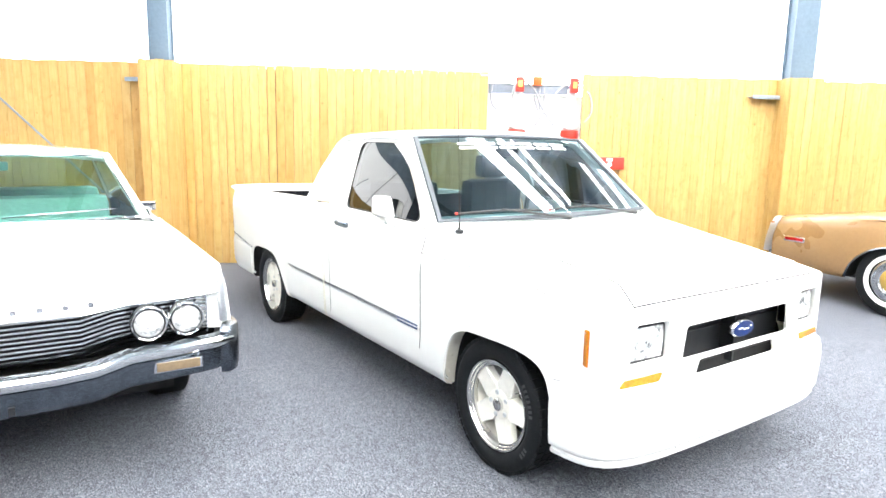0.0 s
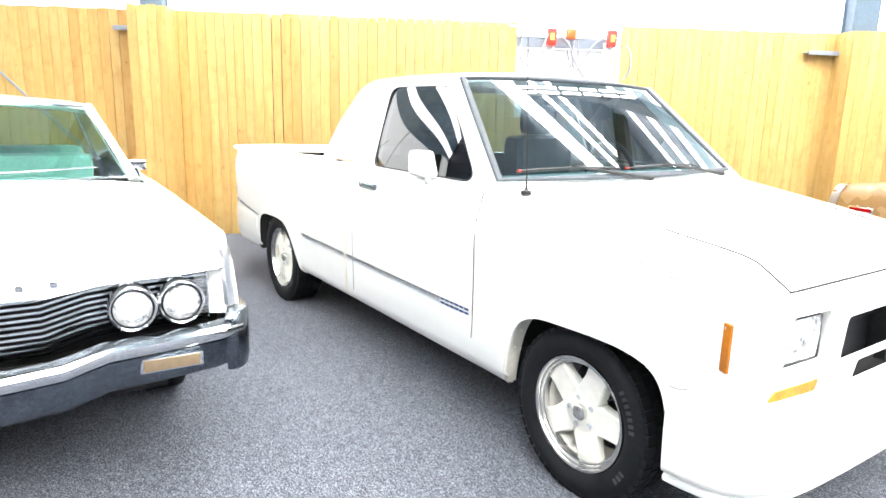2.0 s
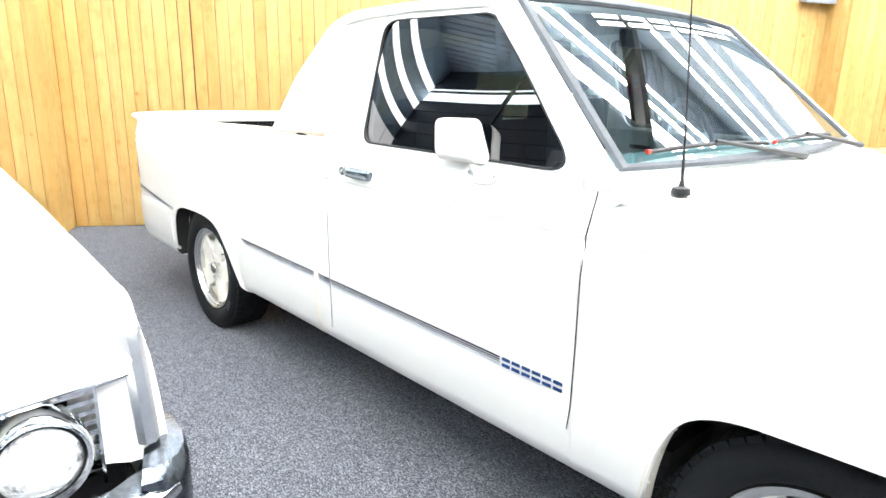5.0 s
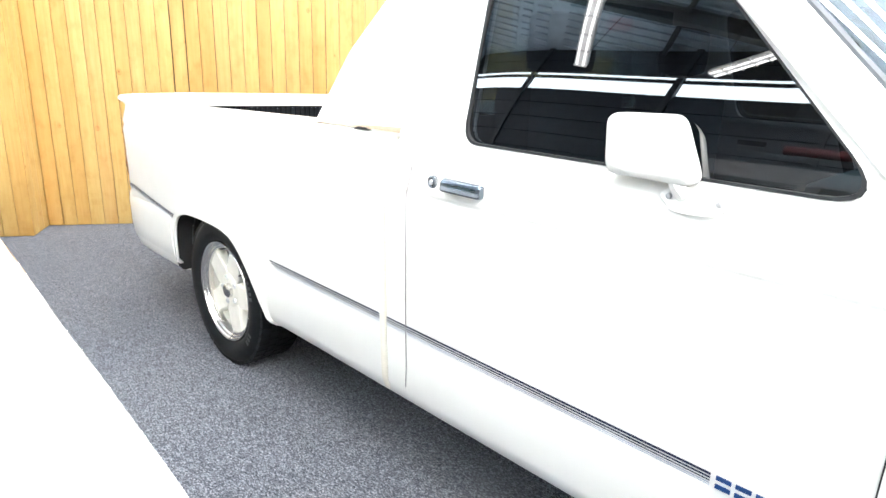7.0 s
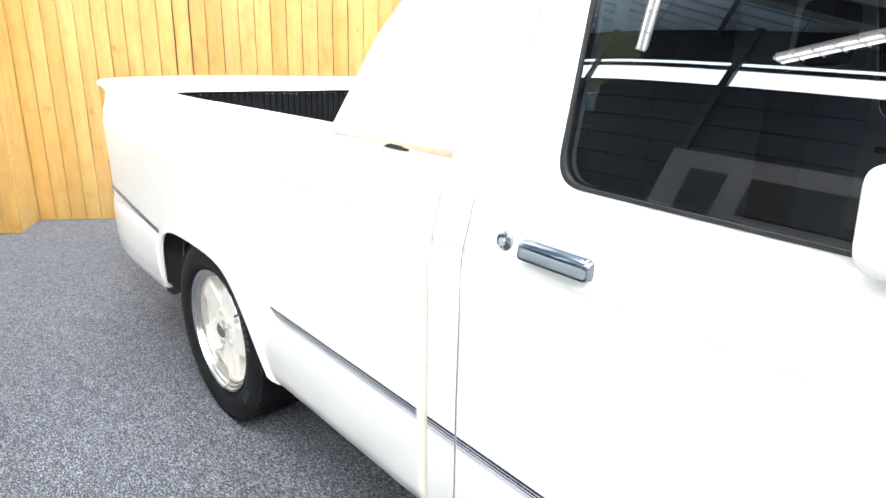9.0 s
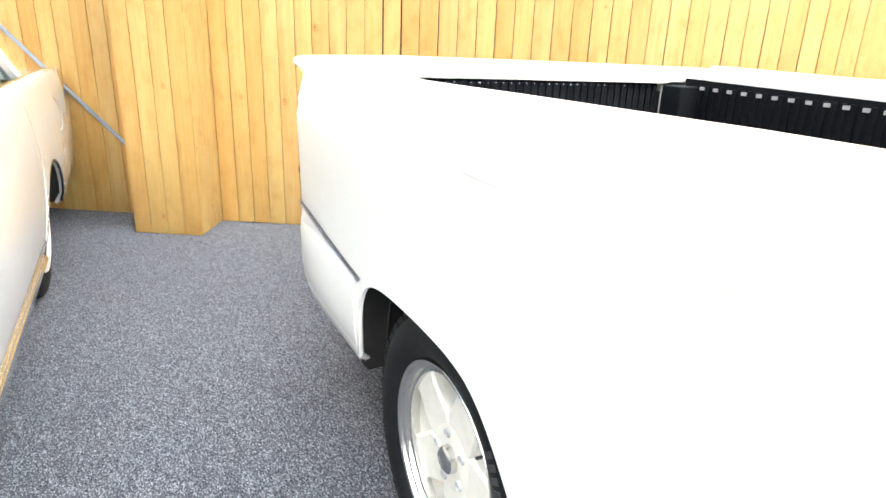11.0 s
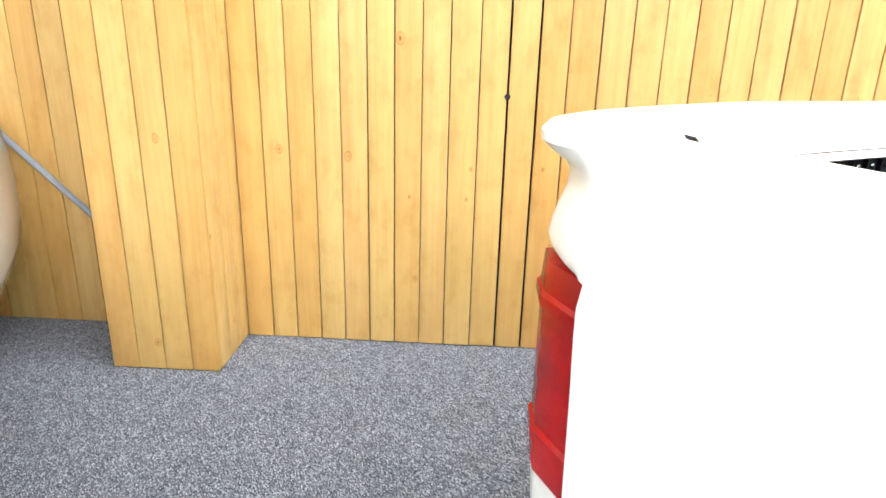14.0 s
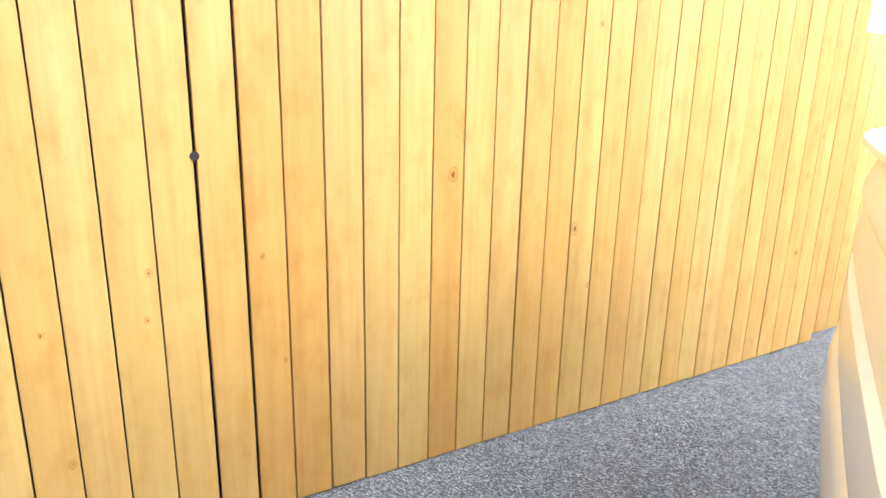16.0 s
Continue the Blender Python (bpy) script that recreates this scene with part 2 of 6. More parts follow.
CLADDING = simple("dark_grey_cladding", (0.015, 0.02, 0.032), 0.6, 0, 0.15, 3)
SKYLIGHT = glow("translucent_skylight", (1.0, 0.985, 0.955), 34.5)
PANEL = glow("translucent_wall_panel", (1.0, 1.0, 1.0), 2.8)
# glow for the unseen strips added high on the north wall
UPPER = glow("upper_glow_strip", (1.0, 1.0, 1.0), 10.0)
CLERESTORY = glow("clerestory_glazing", (0.80, 0.92, 1.0), 11.0)
TUBE = glow("fluorescent_tube", (1.0, 1.0, 1.0), 12.0)


# ---- mesh helpers ----
def thing(name, m, label, category, group="", kind=""):
    ob = new(name)
    ob.matrix_world = m
    ob.empty_display_size = 0.2
    return tagged(ob, label, category, group, kind)


def mesh_of(name, bm, mat, smooth=True):
    me = bpy.data.meshes.new(name)
    bmesh.ops.recalc_face_normals(bm, faces=bm.faces)
    for f in bm.faces:
        f.smooth = smooth
    bm.to_mesh(me)
    bm.free()
    me.materials.append(mat)
    if smooth:
        me.set_sharp_from_angle(angle=radians(38))
    return me


def part(name, bm, mat, parent, label="", smooth=True):
    ob = new(name, mesh_of(name, bm, mat, smooth))
    ob.parent = parent
    return tagged(ob, label)


def single(name, bm, mat, label, category, group="", kind="", smooth=True):
    return tagged(new(name, mesh_of(name, bm, mat, smooth)), label, category, group, kind)


def add_box(bm, x0, x1, y0, y1, z0, z1, bevel=0.0, m=None):
    r = bmesh.ops.create_cube(bm, size=1)
    vs = r["verts"]
    for v in vs:
        v.co = Vector((x0 + (v.co.x + 0.5) * (x1 - x0), y0 + (v.co.y + 0.5) * (y1 - y0), z0 + (v.co.z + 0.5) * (z1 - z0)))
    if bevel:
        es = list({e for v in vs for e in v.link_edges})
        out = bmesh.ops.bevel(bm, geom=es, offset=bevel, segments=2, affect="EDGES", profile=0.6)
        vs = list({v for f in out["faces"] for v in f.verts} | {v for v in vs if v.is_valid})
    if m is not None:
        for v in vs:
            v.co = m @ v.co
    return bm


def box(x0, x1, y0, y1, z0, z1, bevel=0.0, m=None):
    return add_box(bmesh.new(), x0, x1, y0, y1, z0, z1, bevel, m)


def add_grid(bm, rows, keep=None, closed=False):
    """Quads over rows of points."""
    vs = [[bm.verts.new(p) for p in row] for row in rows]
    for i in range(len(vs) - 1):
        n = len(vs[i])
        for j in range(n if closed else n - 1):
            if keep is None or keep(i, j):
                q = [vs[i][j], vs[i][(j + 1) % n], vs[i + 1][(j + 1) % n], vs[i + 1][j]]
                bm.faces.new(q)
    loose = [v for v in bm.verts if not v.link_faces]
    bmesh.ops.delete(bm, geom=loose, context="VERTS")
    return bm


def shell(rows, thick=0.012, keep=None, inward=True):
    """A grid with thickness, its rim closed."""
    bm = add_grid(bmesh.new(), rows, keep)
    bmesh.ops.recalc_face_normals(bm, faces=bm.faces)
    bmesh.ops.solidify(bm, geom=bm.faces[:], thickness=thick)
    return bm


def add_tube(bm, pts, r, seg=8, caps=True, closed=False):
    pts = [Vector(p) for p in pts]
    rows, up = [], None
    for i, p in enumerate(pts):
        a = pts[i - 1] if i or closed else pts[0]
        b = pts[(i + 1) % len(pts)] if i < len(pts) - 1 or closed else pts[-1]
        d = (b - a).normalized()
        if up is None:
            up = d.orthogonal().normalized()
        up = (up - d * up.dot(d)).normalized()
        side = d.cross(up)
        rr = r[i] if isinstance(r, (list, tuple)) else r
        rows.append([p + (up * math.cos(k * math.tau / seg) + side * math.sin(k * math.tau / seg)) * rr for k in range(seg)])
    if closed:
        rows.append(rows[0])
    first = len(bm.verts)
    add_grid(bm, rows, closed=True)
    if caps and not closed:
        bm.verts.ensure_lookup_table()
        vs = bm.verts[first:]
        bm.faces.new(vs[:seg])
        bm.faces.new(vs[-seg:])
    return bm


def tube(pts, r, seg=8):
    return add_tube(bmesh.new(), pts, r, seg)


def add_lathe(bm, profile, seg=32, m=None, close=True):
    """Turns (radius, x) points round the x axis."""
    m = m or Matrix()
    rows = [[m @ Vector((x, r * math.cos(k * math.tau / seg), r * math.sin(k * math.tau / seg))) for k in range(seg)] for r, x in profile]
    if close:
        rows.append(rows[0])
    return add_grid(bm, rows, closed=True)


def lathe(profile, seg=32, m=None, close=True):
    return add_lathe(bmesh.new(), profile, seg, m, close)


def plate(outline, holes, lift, thick):
    """A flat outline with holes, lifted to 3D by lift(a, b, side); side 0 is the outer face, 1 the inner one."""
    bm = bmesh.new()
    edges = []
    for loop in [outline, *holes]:
        vs = [bm.verts.new((a, b, 0)) for a, b in loop]
        edges += [bm.edges.new((vs[i], vs[(i + 1) % len(vs)])) for i in range(len(vs))]
    bmesh.ops.triangle_fill(bm, edges=edges, use_beauty=True, use_dissolve=False)
    if thick is None:  # a single sheet
        for v in bm.verts:
            v.co = Vector(lift(v.co.x, v.co.y, 0.0))
        return bm
    base = bm.faces[:]
    out = bmesh.ops.extrude_face_region(bm, geom=base)
    top = {v for v in out["geom"] if isinstance(v, bmesh.types.BMVert)}
    for v in bm.verts:
        v.co = Vector(lift(v.co.x, v.co.y, thick if v in top else 0.0))
    return bm


def rounded(pts, r, n=5):
    """Rounds the corners of an outline; r: one radius or one for each corner."""
    out = []
    for i, p in enumerate(pts):
        p, a, b = Vector(p), Vector(pts[i - 1]), Vector(pts[(i + 1) % len(pts)])
        rr = r[i] if isinstance(r, (list, tuple)) else r
        u, v = (a - p), (b - p)
        k = min(rr, u.length * 0.45, v.length * 0.45)
        s, e = p + u.normalized() * k, p + v.normalized() * k
        for j in range(n + 1):
            t = j / n
            q = s * (1 - t) ** 2 + p * 2 * t * (1 - t) + e * t ** 2
            out.append((q.x, q.y))
    return out


def lerp(pts, v):
    """Piecewise linear."""
    if v <= pts[0][0]:
        return pts[0][1]
    for (a, p), (b, q) in zip(pts, pts[1:]):
        if v <= b:
            return p + (q - p) * (v - a) / (b - a)
    return pts[-1][1]


def steps(a, b, n):
    return [a + (b - a) * i / n for i in range(n + 1)]

# ---- the hall ----
WALL_O, WALL_A = Vector((2.225, 8.985, 0)), radians(-30.6)
WALL = Matrix.Translation(WALL_O) @ Matrix.Rotation(WALL_A, 4, "Z")  # x along the fence, -y out of it, z up
FENCE_TOP = 2.20

bm = bmesh.new()
add_grid(bm, [[(x, y, 0) for x in steps(-16, 20, 12)] for y in steps(-16, 20, 12)])
floor = single("floor", bm, CARPET, "grey speckled loop-pile carpet floor", "floor", kind="structure")

# white translucent wall behind the fence, in panels between glazing bars
wall = thing("wall_north", WALL, "bright white translucent wall above the timber fence", "wall", kind="structure")
for i in range(12):
    x = -9.7 + i * 2.2
    part("panel", box(x + 0.02, x + 2.18, 1.2, 1.24, 0, 4.0), PANEL, wall, smooth=False)
    part("glazing_bar", box(x - 0.02, x + 0.02, 1.19, 1.25, 0, 4.0), WHITE_METAL, wall, smooth=False)
    for z0, z1 in ((4.0, 4.5), (4.8, 5.3), (5.6, 6.1), (6.4, 7.2)):
        part("upper_cladding", box(x, x + 2.2, 1.2, 1.24, z0, z1), ROOF_STEEL, wall, smooth=False)
    # unseen glowing strips, added for the bars mirrored in the windscreen
    for z0, z1 in ((4.5, 4.8), (5.3, 5.6), (6.1, 6.4)):
        part("upper_light", box(x, x + 2.2, 1.215, 1.235, z0, z1), UPPER, wall, smooth=False)

# far walls of the hall: dark cladding with a band of clerestory glazing
ROOF = 7.2


def far_wall(name, m, length):
    w = thing(name, m, "dark ribbed metal cladding wall with a bright clerestory band", "wall", kind="structure")
    bm = bmesh.new()
    for z0, z1 in ((0, 5.74), (6.12, 6.24), (6.31, ROOF)):
        n = max(1, round((z1 - z0) / 0.48))
        for i in range(n):
            z = z0 + i * (z1 - z0) / n
            add_box(bm, -length / 2, length / 2, 0, 0.08, z, z + (z1 - z0) / n - 0.035)
            add_box(bm, -length / 2, length / 2, 0.03, 0.08, z + (z1 - z0) / n - 0.035, z + (z1 - z0) / n)
    part("cladding", bm, CLADDING, w, smooth=False)
    for i in range(int(length / 3)):
        x = -length / 2 + i * 3
        part("clerestory", box(x + 0.06, x + 2.94, 0.03, 0.06, 5.74, 6.12), CLERESTORY, w, smooth=False)
        part("upper_strip", box(x, x + 3, 0.03, 0.06, 6.24, 6.31), CLERESTORY, w, smooth=False)
        part("mullion", box(x - 0.06, x + 0.06, -0.06, 0.08, 0, ROOF), TRUSS, w, smooth=False)
    return w


far_wall("wall_west", pose(-4.5, -0.4, 0, 0, 0, 90), 30.0)
west = bpy.data.objects["wall_west"]
# added stand-in for the unclear windowed row and bar mirrored in the side glass
part("stand_in_wall", box(-9.0, 9.0, -0.30, -0.02, 0, 4.05, 0.02), STAND_IN, west, "grey stand-in wall added for reflections in the side glass", False)
for i in range(6):
    x = -8.4 + i * 2.9
    part("dark_window", box(x, x + 1.7, -0.325, -0.29, 3.0, 3.7, 0.02), BLACK, west, "", False)
    part("dark_window", box(x + 2.0, x + 2.5, -0.325, -0.29, 2.9, 3.7, 0.02), BLACK, west, "", False)
part("rail", tube([(-6.5, -0.4, 4.35), (6.5, -0.4, 4.35)], 0.09, 10), DARK_RED, west, "dark red rail")
far_wall("wall_south", WALL @ pose(5, -20, 0, 0, 0, 180), 26)
far_wall("wall_east", WALL @ pose(16, -9, 0, 0, 0, -90), 24)

# roof: dark deck with strips of skylight along the hall, beams across it, tube lamps
SKY_Y = ((-1.15, 0.19), (-0.55, 0.07), (-0.15, 0.07), (-5.0, 0.6), (-8.6, 0.6), (-12.2, 0.6), (-15.8, 0.6))
ceil = thing("ceiling", WALL, "dark ribbed steel roof deck with skylight strips", "ceiling", kind="structure")
spans, y = [], 1.3
for c, h in sorted(SKY_Y, reverse=True):
    spans.append((c + h, y))
    y = c - h
spans.append((-20.2, y))
bm = bmesh.new()
for a, b in spans:
    add_box(bm, -15.0, 16.2, a, b, ROOF + 0.06, ROOF + 0.12)
    for i in range(103):
        x = -14.7 + i * 0.3
        add_box(bm, x, x + 0.1, a, b, ROOF, ROOF + 0.06)
for c, h in SKY_Y:
    add_box(bm, -15.0, -1.2 if h > 0.5 else 1.0, c - h, c + h, ROOF + 0.06, ROOF + 0.12)
part("roof_deck", bm, ROOF_STEEL, ceil, smooth=False)
for c, h in SKY_Y:
    part("skylight", box(-1.2 if h > 0.5 else 1.0, 16, c - h, c + h, ROOF - 0.03, ROOF - 0.01), SKYLIGHT, ceil, "translucent daylight strip", False)
# two short extra strips under the deck, added only to brighten fence and floor
for c, h in ((-0.80, 0.14), (-1.62, 0.24)):
    part("skylight", box(1.0, 4.6, c - h, c + h, ROOF - 0.03, ROOF - 0.01), SKYLIGHT, ceil, "short glowing strip added to brighten the fence", False)
for x in (-4.2, 0.0, 4.4, 8.8, 13.2):
    bm = box(x - 0.09, x + 0.09, -20, 1.2, ROOF - 0.5, ROOF - 0.48)
    add_box(bm, x - 0.01, x + 0.01, -20, 1.2, ROOF - 0.48, ROOF - 0.1)
    add_box(bm, x - 0.09, x + 0.09, -20, 1.2, ROOF - 0.1, ROOF - 0.08)
    part("roof_beam", bm, TRUSS, ceil, smooth=False)
for y in (-3.2, -6.8, -10.4, -14):
    part("purlin", box(-6.2, 16, y - 0.04, y + 0.04, ROOF - 0.2, ROOF - 0.04), TRUSS, ceil, smooth=False)


def tube_lamp(m, half):
    t = thing("tube_lamp", m, "fluorescent tube lamp hung under the roof", "lamp", "roof tube lamps")
    part("housing", box(-half, half, -0.1, 0.1, 0.05, 0.12, 0.01), WHITE_METAL, t)
    for s in (-0.05, 0.05):
        part("tube", tube([(-half + 0.02, s, 0.02), (half - 0.02, s, 0.02)], 0.018), TUBE, t)
    for k in steps(-half, half, 5):
        part("louvre", box(k - 0.006, k + 0.006, -0.1, 0.1, -0.01, 0.05), WHITE_METAL, t)
    for s in (-half + 0.1, half - 0.1):
        part("hanger", tube([(s, 0, 0.12), (s, 0, 1.7)], 0.006, 5), TRUSS, t)
    return t


lamp0 = tube_lamp(pose(-1.85, 8.72, 5.5, 0, 0, 150), 1.5)
for x, y, a in ((-3.0, 6.9, 120), (-3.0, 3.2, 120), (-1.6, 0.2, 150), (2.0, -2.5, 150), (6.5, -3.0, 150), (5.5, 1.5, 150)):
    copy_thing(lamp0, pose(x, y, 5.5, 0, 0, a) @ Matrix.Diagonal((0.45, 1, 1, 1)))

# steel posts behind the fence
def steel_post(u0, u1):
    p = thing("steel_post", WALL @ pose((u0 + u1) / 2, -0.10, 0), "blue-grey painted steel column rising behind the fence", "column", "steel columns", "structure")
    w = (u1 - u0) / 2
    part("flange", box(-w, w, -0.09, -0.075, 0, 7.2, 0.003), STEEL, p)
    part("flange", box(-w, w, 0.075, 0.09, 0, 7.2, 0.003), STEEL, p)
    part("web", box(-w * 0.8, -w * 0.8 + 0.02, -0.0748, 0.0748, 0, 7.2), STEEL, p)
    part("web", box(w * 0.8 - 0.02, w * 0.8, -0.0748, 0.0748, 0, 7.2), STEEL, p)
    return p


steel_post(-0.292, -0.086)
steel_post(6.728, 7.0)

# ---- timber fence of upright boards ----
BOARD = 0.094


def board_mesh(i, w, mat):
    bm = box(-w / 2 + 0.0015, w / 2 - 0.0015, -0.02, 0, 0.004, FENCE_TOP + (0.0, 0.004, -0.004, 0.008, 0.0)[i], 0.003)
    return mesh_of("board", bm, mat)


BOARDS = [board_mesh(i, BOARD, WOOD) for i in range(5)]
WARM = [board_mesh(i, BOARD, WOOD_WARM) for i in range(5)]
rng = random.Random(4)


def fence_run(owner, x0, x1, y, warm=(), loose=()):
    """Boards side by side from x0 to x1 at depth y, in the fence's own frame."""
    n = max(1, round((x1 - x0) / BOARD))
    for i in range(n):
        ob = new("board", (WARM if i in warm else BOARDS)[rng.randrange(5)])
        ob.parent = owner
        k = (x1 - x0) / n / BOARD * (0.915 if i in loose else rng.choice((0.985, 0.995, 0.995, 1.0, 1.0, 1.0)))
        ob.matrix_basis = pose(x0 + (i + 0.5) * (x1 - x0) / n, y + rng.uniform(-0.0015, 0.0015), 0, 0, 0, 0) @ Matrix.Diagonal((k, 1, 1, 1))


def fence_boards(owner, edges, y, warm=(), loose=()):
    """Boards between given edges."""
    for i, (a, b) in enumerate(zip(edges, edges[1:])):
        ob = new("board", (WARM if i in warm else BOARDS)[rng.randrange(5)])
        ob.parent = owner
        b -= 0.0042 if i in loose else rng.choice((0.001, 0.0005, 0.0, 0.0, 0.0))
        ob.matrix_basis = pose((a + b) / 2, y + rng.uniform(-0.0015, 0.0015), 0) @ Matrix.Diagonal(((b - a) / BOARD, 1, 1, 1))


def side_run(owner, x, y0, y1, s):
    n = max(1, round(abs(y1 - y0) / BOARD))
    k = abs(y1 - y0) / n / BOARD
    for i in range(n):
        ob = new("board", BOARDS[rng.randrange(5)])
        ob.parent = owner
        ob.matrix_basis = pose(x, y0 + (i + 0.5) * (y1 - y0) / n, 0, 0, 0, 90 * s) @ Matrix.Diagonal((k, 1, 1, 1))


fence = thing("fence", WALL, "tall fence of upright yellow-stained softwood boards on carpet", "fence", kind="structure")
back = bmesh.new()
for a, b, y in ((-7.8, -0.40, 0.085), (0.0, 3.325, 0.032), (4.425, 6.67, 0.032), (7.09, 9.8, 0.085)):
    for z in (0.25, 1.05, 1.9):
        add_box(back, a + 0.01, b - 0.01, y, y + 0.045, z, z + 0.09)
# unseen dark sheets added behind the boards: joints stay dark, glowing wall is blocked
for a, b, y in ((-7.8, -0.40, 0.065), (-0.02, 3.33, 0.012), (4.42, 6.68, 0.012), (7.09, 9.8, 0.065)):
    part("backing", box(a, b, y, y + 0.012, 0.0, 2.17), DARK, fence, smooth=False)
part("rail", back, WOOD, fence, smooth=False)
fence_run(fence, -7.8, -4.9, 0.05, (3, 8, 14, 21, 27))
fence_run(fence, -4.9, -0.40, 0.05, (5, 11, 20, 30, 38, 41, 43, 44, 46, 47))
EDGES = [-0.016, 0.079, 0.168, 0.257, 0.346, 0.436, 0.525, 0.614, 0.703, 0.798, 0.892, 0.985, 1.075, 1.172, 1.267, 1.363, 1.458, 1.551, 1.645, 1.741, 1.835, 1.93, 2.025]
EDGES += [2.025 + (3.335 - 2.025) * i / 14 for i in range(1, 15)]
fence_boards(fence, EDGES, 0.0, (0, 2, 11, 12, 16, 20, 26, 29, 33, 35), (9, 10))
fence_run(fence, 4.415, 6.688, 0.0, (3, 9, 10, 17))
# lower boards closing the gap in front of the pipes
for i in range(12):
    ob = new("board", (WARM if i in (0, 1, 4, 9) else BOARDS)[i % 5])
    ob.parent = fence
    ob.matrix_basis = pose(3.342 + (i + 0.5) * 0.0903, 0.045, 0) @ Matrix.Diagonal((0.955, 1, 0.575, 1))
fence_run(fence, 7.09, 9.8, 0.05)
for a, b in ((-0.377, -0.018), (6.685, 7.07)):
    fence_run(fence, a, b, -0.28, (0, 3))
    side_run(fence, b - 0.02, -0.278, 0.0 if a < 0 else 0.048, 1)
    side_run(fence, a + 0.02, -0.278, 0.048 if a < 0 else 0.0, -1)
    # the same added dark sheet fills each pillar behind its joints
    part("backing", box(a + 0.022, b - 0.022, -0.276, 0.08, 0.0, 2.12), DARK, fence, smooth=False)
    part("pillar_top", box(a + 0.023, b - 0.023, -0.272, 0.06, 2.14, 2.17), WOOD, fence)
# round hole on the edge of one board
hole = part("knot_hole", lathe([(0.0001, 0.0), (0.010, 0.0)], 14, pose(0.889, -0.0215, 0.893, 0, 0, 90), False), SEAM, fence)

# ---- white pickup truck ----
TY = 4.75
SZ = 1.014
truck = thing("pickup_truck", pose(3.008, TY + 0.117, 0), "white two-door pickup with a body kit parked on the carpet", "pickup truck")


def tpart(name, bm, mat, parent=truck, label="", smooth=True):
    """A part whose mesh is written in the hall's y."""
    for v in bm.verts:
        v.co = (v.co.x, v.co.y - TY, v.co.z * SZ)
    return part(name, bm, mat, parent, label, smooth)


HUB_F, HUB_R, TYRE_R, HUB_Z = 3.364, 6.118, 0.299, 0.299
# outlines of the wheel openings, flat-topped, as (y, z)
ARCH_F = [(2.932, 0.255), (2.957, 0.335), (2.974, 0.42), (2.990, 0.48), (3.014, 0.545), (3.07, 0.588), (3.20, 0.607), (3.42, 0.600), (3.53, 0.594), (3.60, 0.572), (3.648, 0.535), (3.684, 0.46), (3.708, 0.36), (3.718, 0.255)]
ARCH_R = [(5.725, 0.255), (5.762, 0.305), (5.805, 0.365), (5.885, 0.472), (5.965, 0.540), (6.04, 0.562), (6.14, 0.569), (6.29, 0.568), (6.39, 0.560), (6.465, 0.532), (6.503, 0.465), (6.523, 0.36), (6.53, 0.255)]


def chaikin(pts, times):
    """Cuts the corners of an open line of points."""
    for _ in range(times):
        pts = [pts[0]] + [(a[0] * (1 - k) + b[0] * k, a[1] * (1 - k) + b[1] * k) for a, b in zip(pts, pts[1:]) for k in (0.25, 0.75)] + [pts[-1]]
    return pts


ARCH_F, ARCH_R = chaikin(ARCH_F, 2), chaikin(ARCH_R, 2)
SIDE = [(0.262, 0.770), (0.272, 0.800), (0.29, 0.822), (0.33, 0.836), (0.45, 0.842), (0.60, 0.846), (0.76, 0.850), (0.82, 0.8525), (0.845, 0.8525), (0.857, 0.8508), (0.866, 0.8478), (0.872, 0.8446), (0.8765, 0.8430), (0.8805, 0.8432), (0.885, 0.8448), (0.8885, 0.8450), (0.893, 0.8425), (0.902, 0.8385), (0.95, 0.829), (0.985, 0.818), (1.0, 0.806), (1.008, 0.79)]


FLAT_SIDE = [p for p in SIDE if not 0.85 < p[0] < 0.94]


def hw(z):
    return lerp(SIDE, z)


def rail(y):
    """Top of the load bed's side."""
    return lerp([(5.0, 1.016), (5.6, 1.008), (6.1, 0.994), (6.4, 0.984), (7.0, 0.982)], y)


def sill(y):
    """Lower edge of the body, cut by the wheel openings."""
    z = 0.262
    for arch in (ARCH_F, ARCH_R):
        if arch[0][0] < y < arch[-1][0]:
            z = max(z, lerp(arch, y))
    return z


def shoulder(y):
    """Height at which the fender turns over into the bonnet."""
    return lerp([(2.70, 0.80), (2.76, 0.812), (2.9, 0.835), (3.2, 0.885), (3.6, 0.95), (3.86, 0.991), (3.92, 1.006)], y)


def top(x, y):
    """The bonnet's surface."""
    z = shoulder(y) + lerp([(2.70, 0.032), (3.0, 0.046), (3.5, 0.042), (3.95, 0.03)], y) * (1 - min(1, abs(x) / 0.835) ** 5)
    return z


def columns(y0, y1, step=0.045):
    ys = set(steps(y0, y1, max(1, round((y1 - y0) / step))))
    for arch in (ARCH_F, ARCH_R):
        ys |= {y for y, _ in arch if y0 < y < y1}
    ys = sorted(ys)
    return [y for i, y in enumerate(ys) if i == 0 or y - ys[i - 1] > 0.0025 or i == len(ys) - 1]


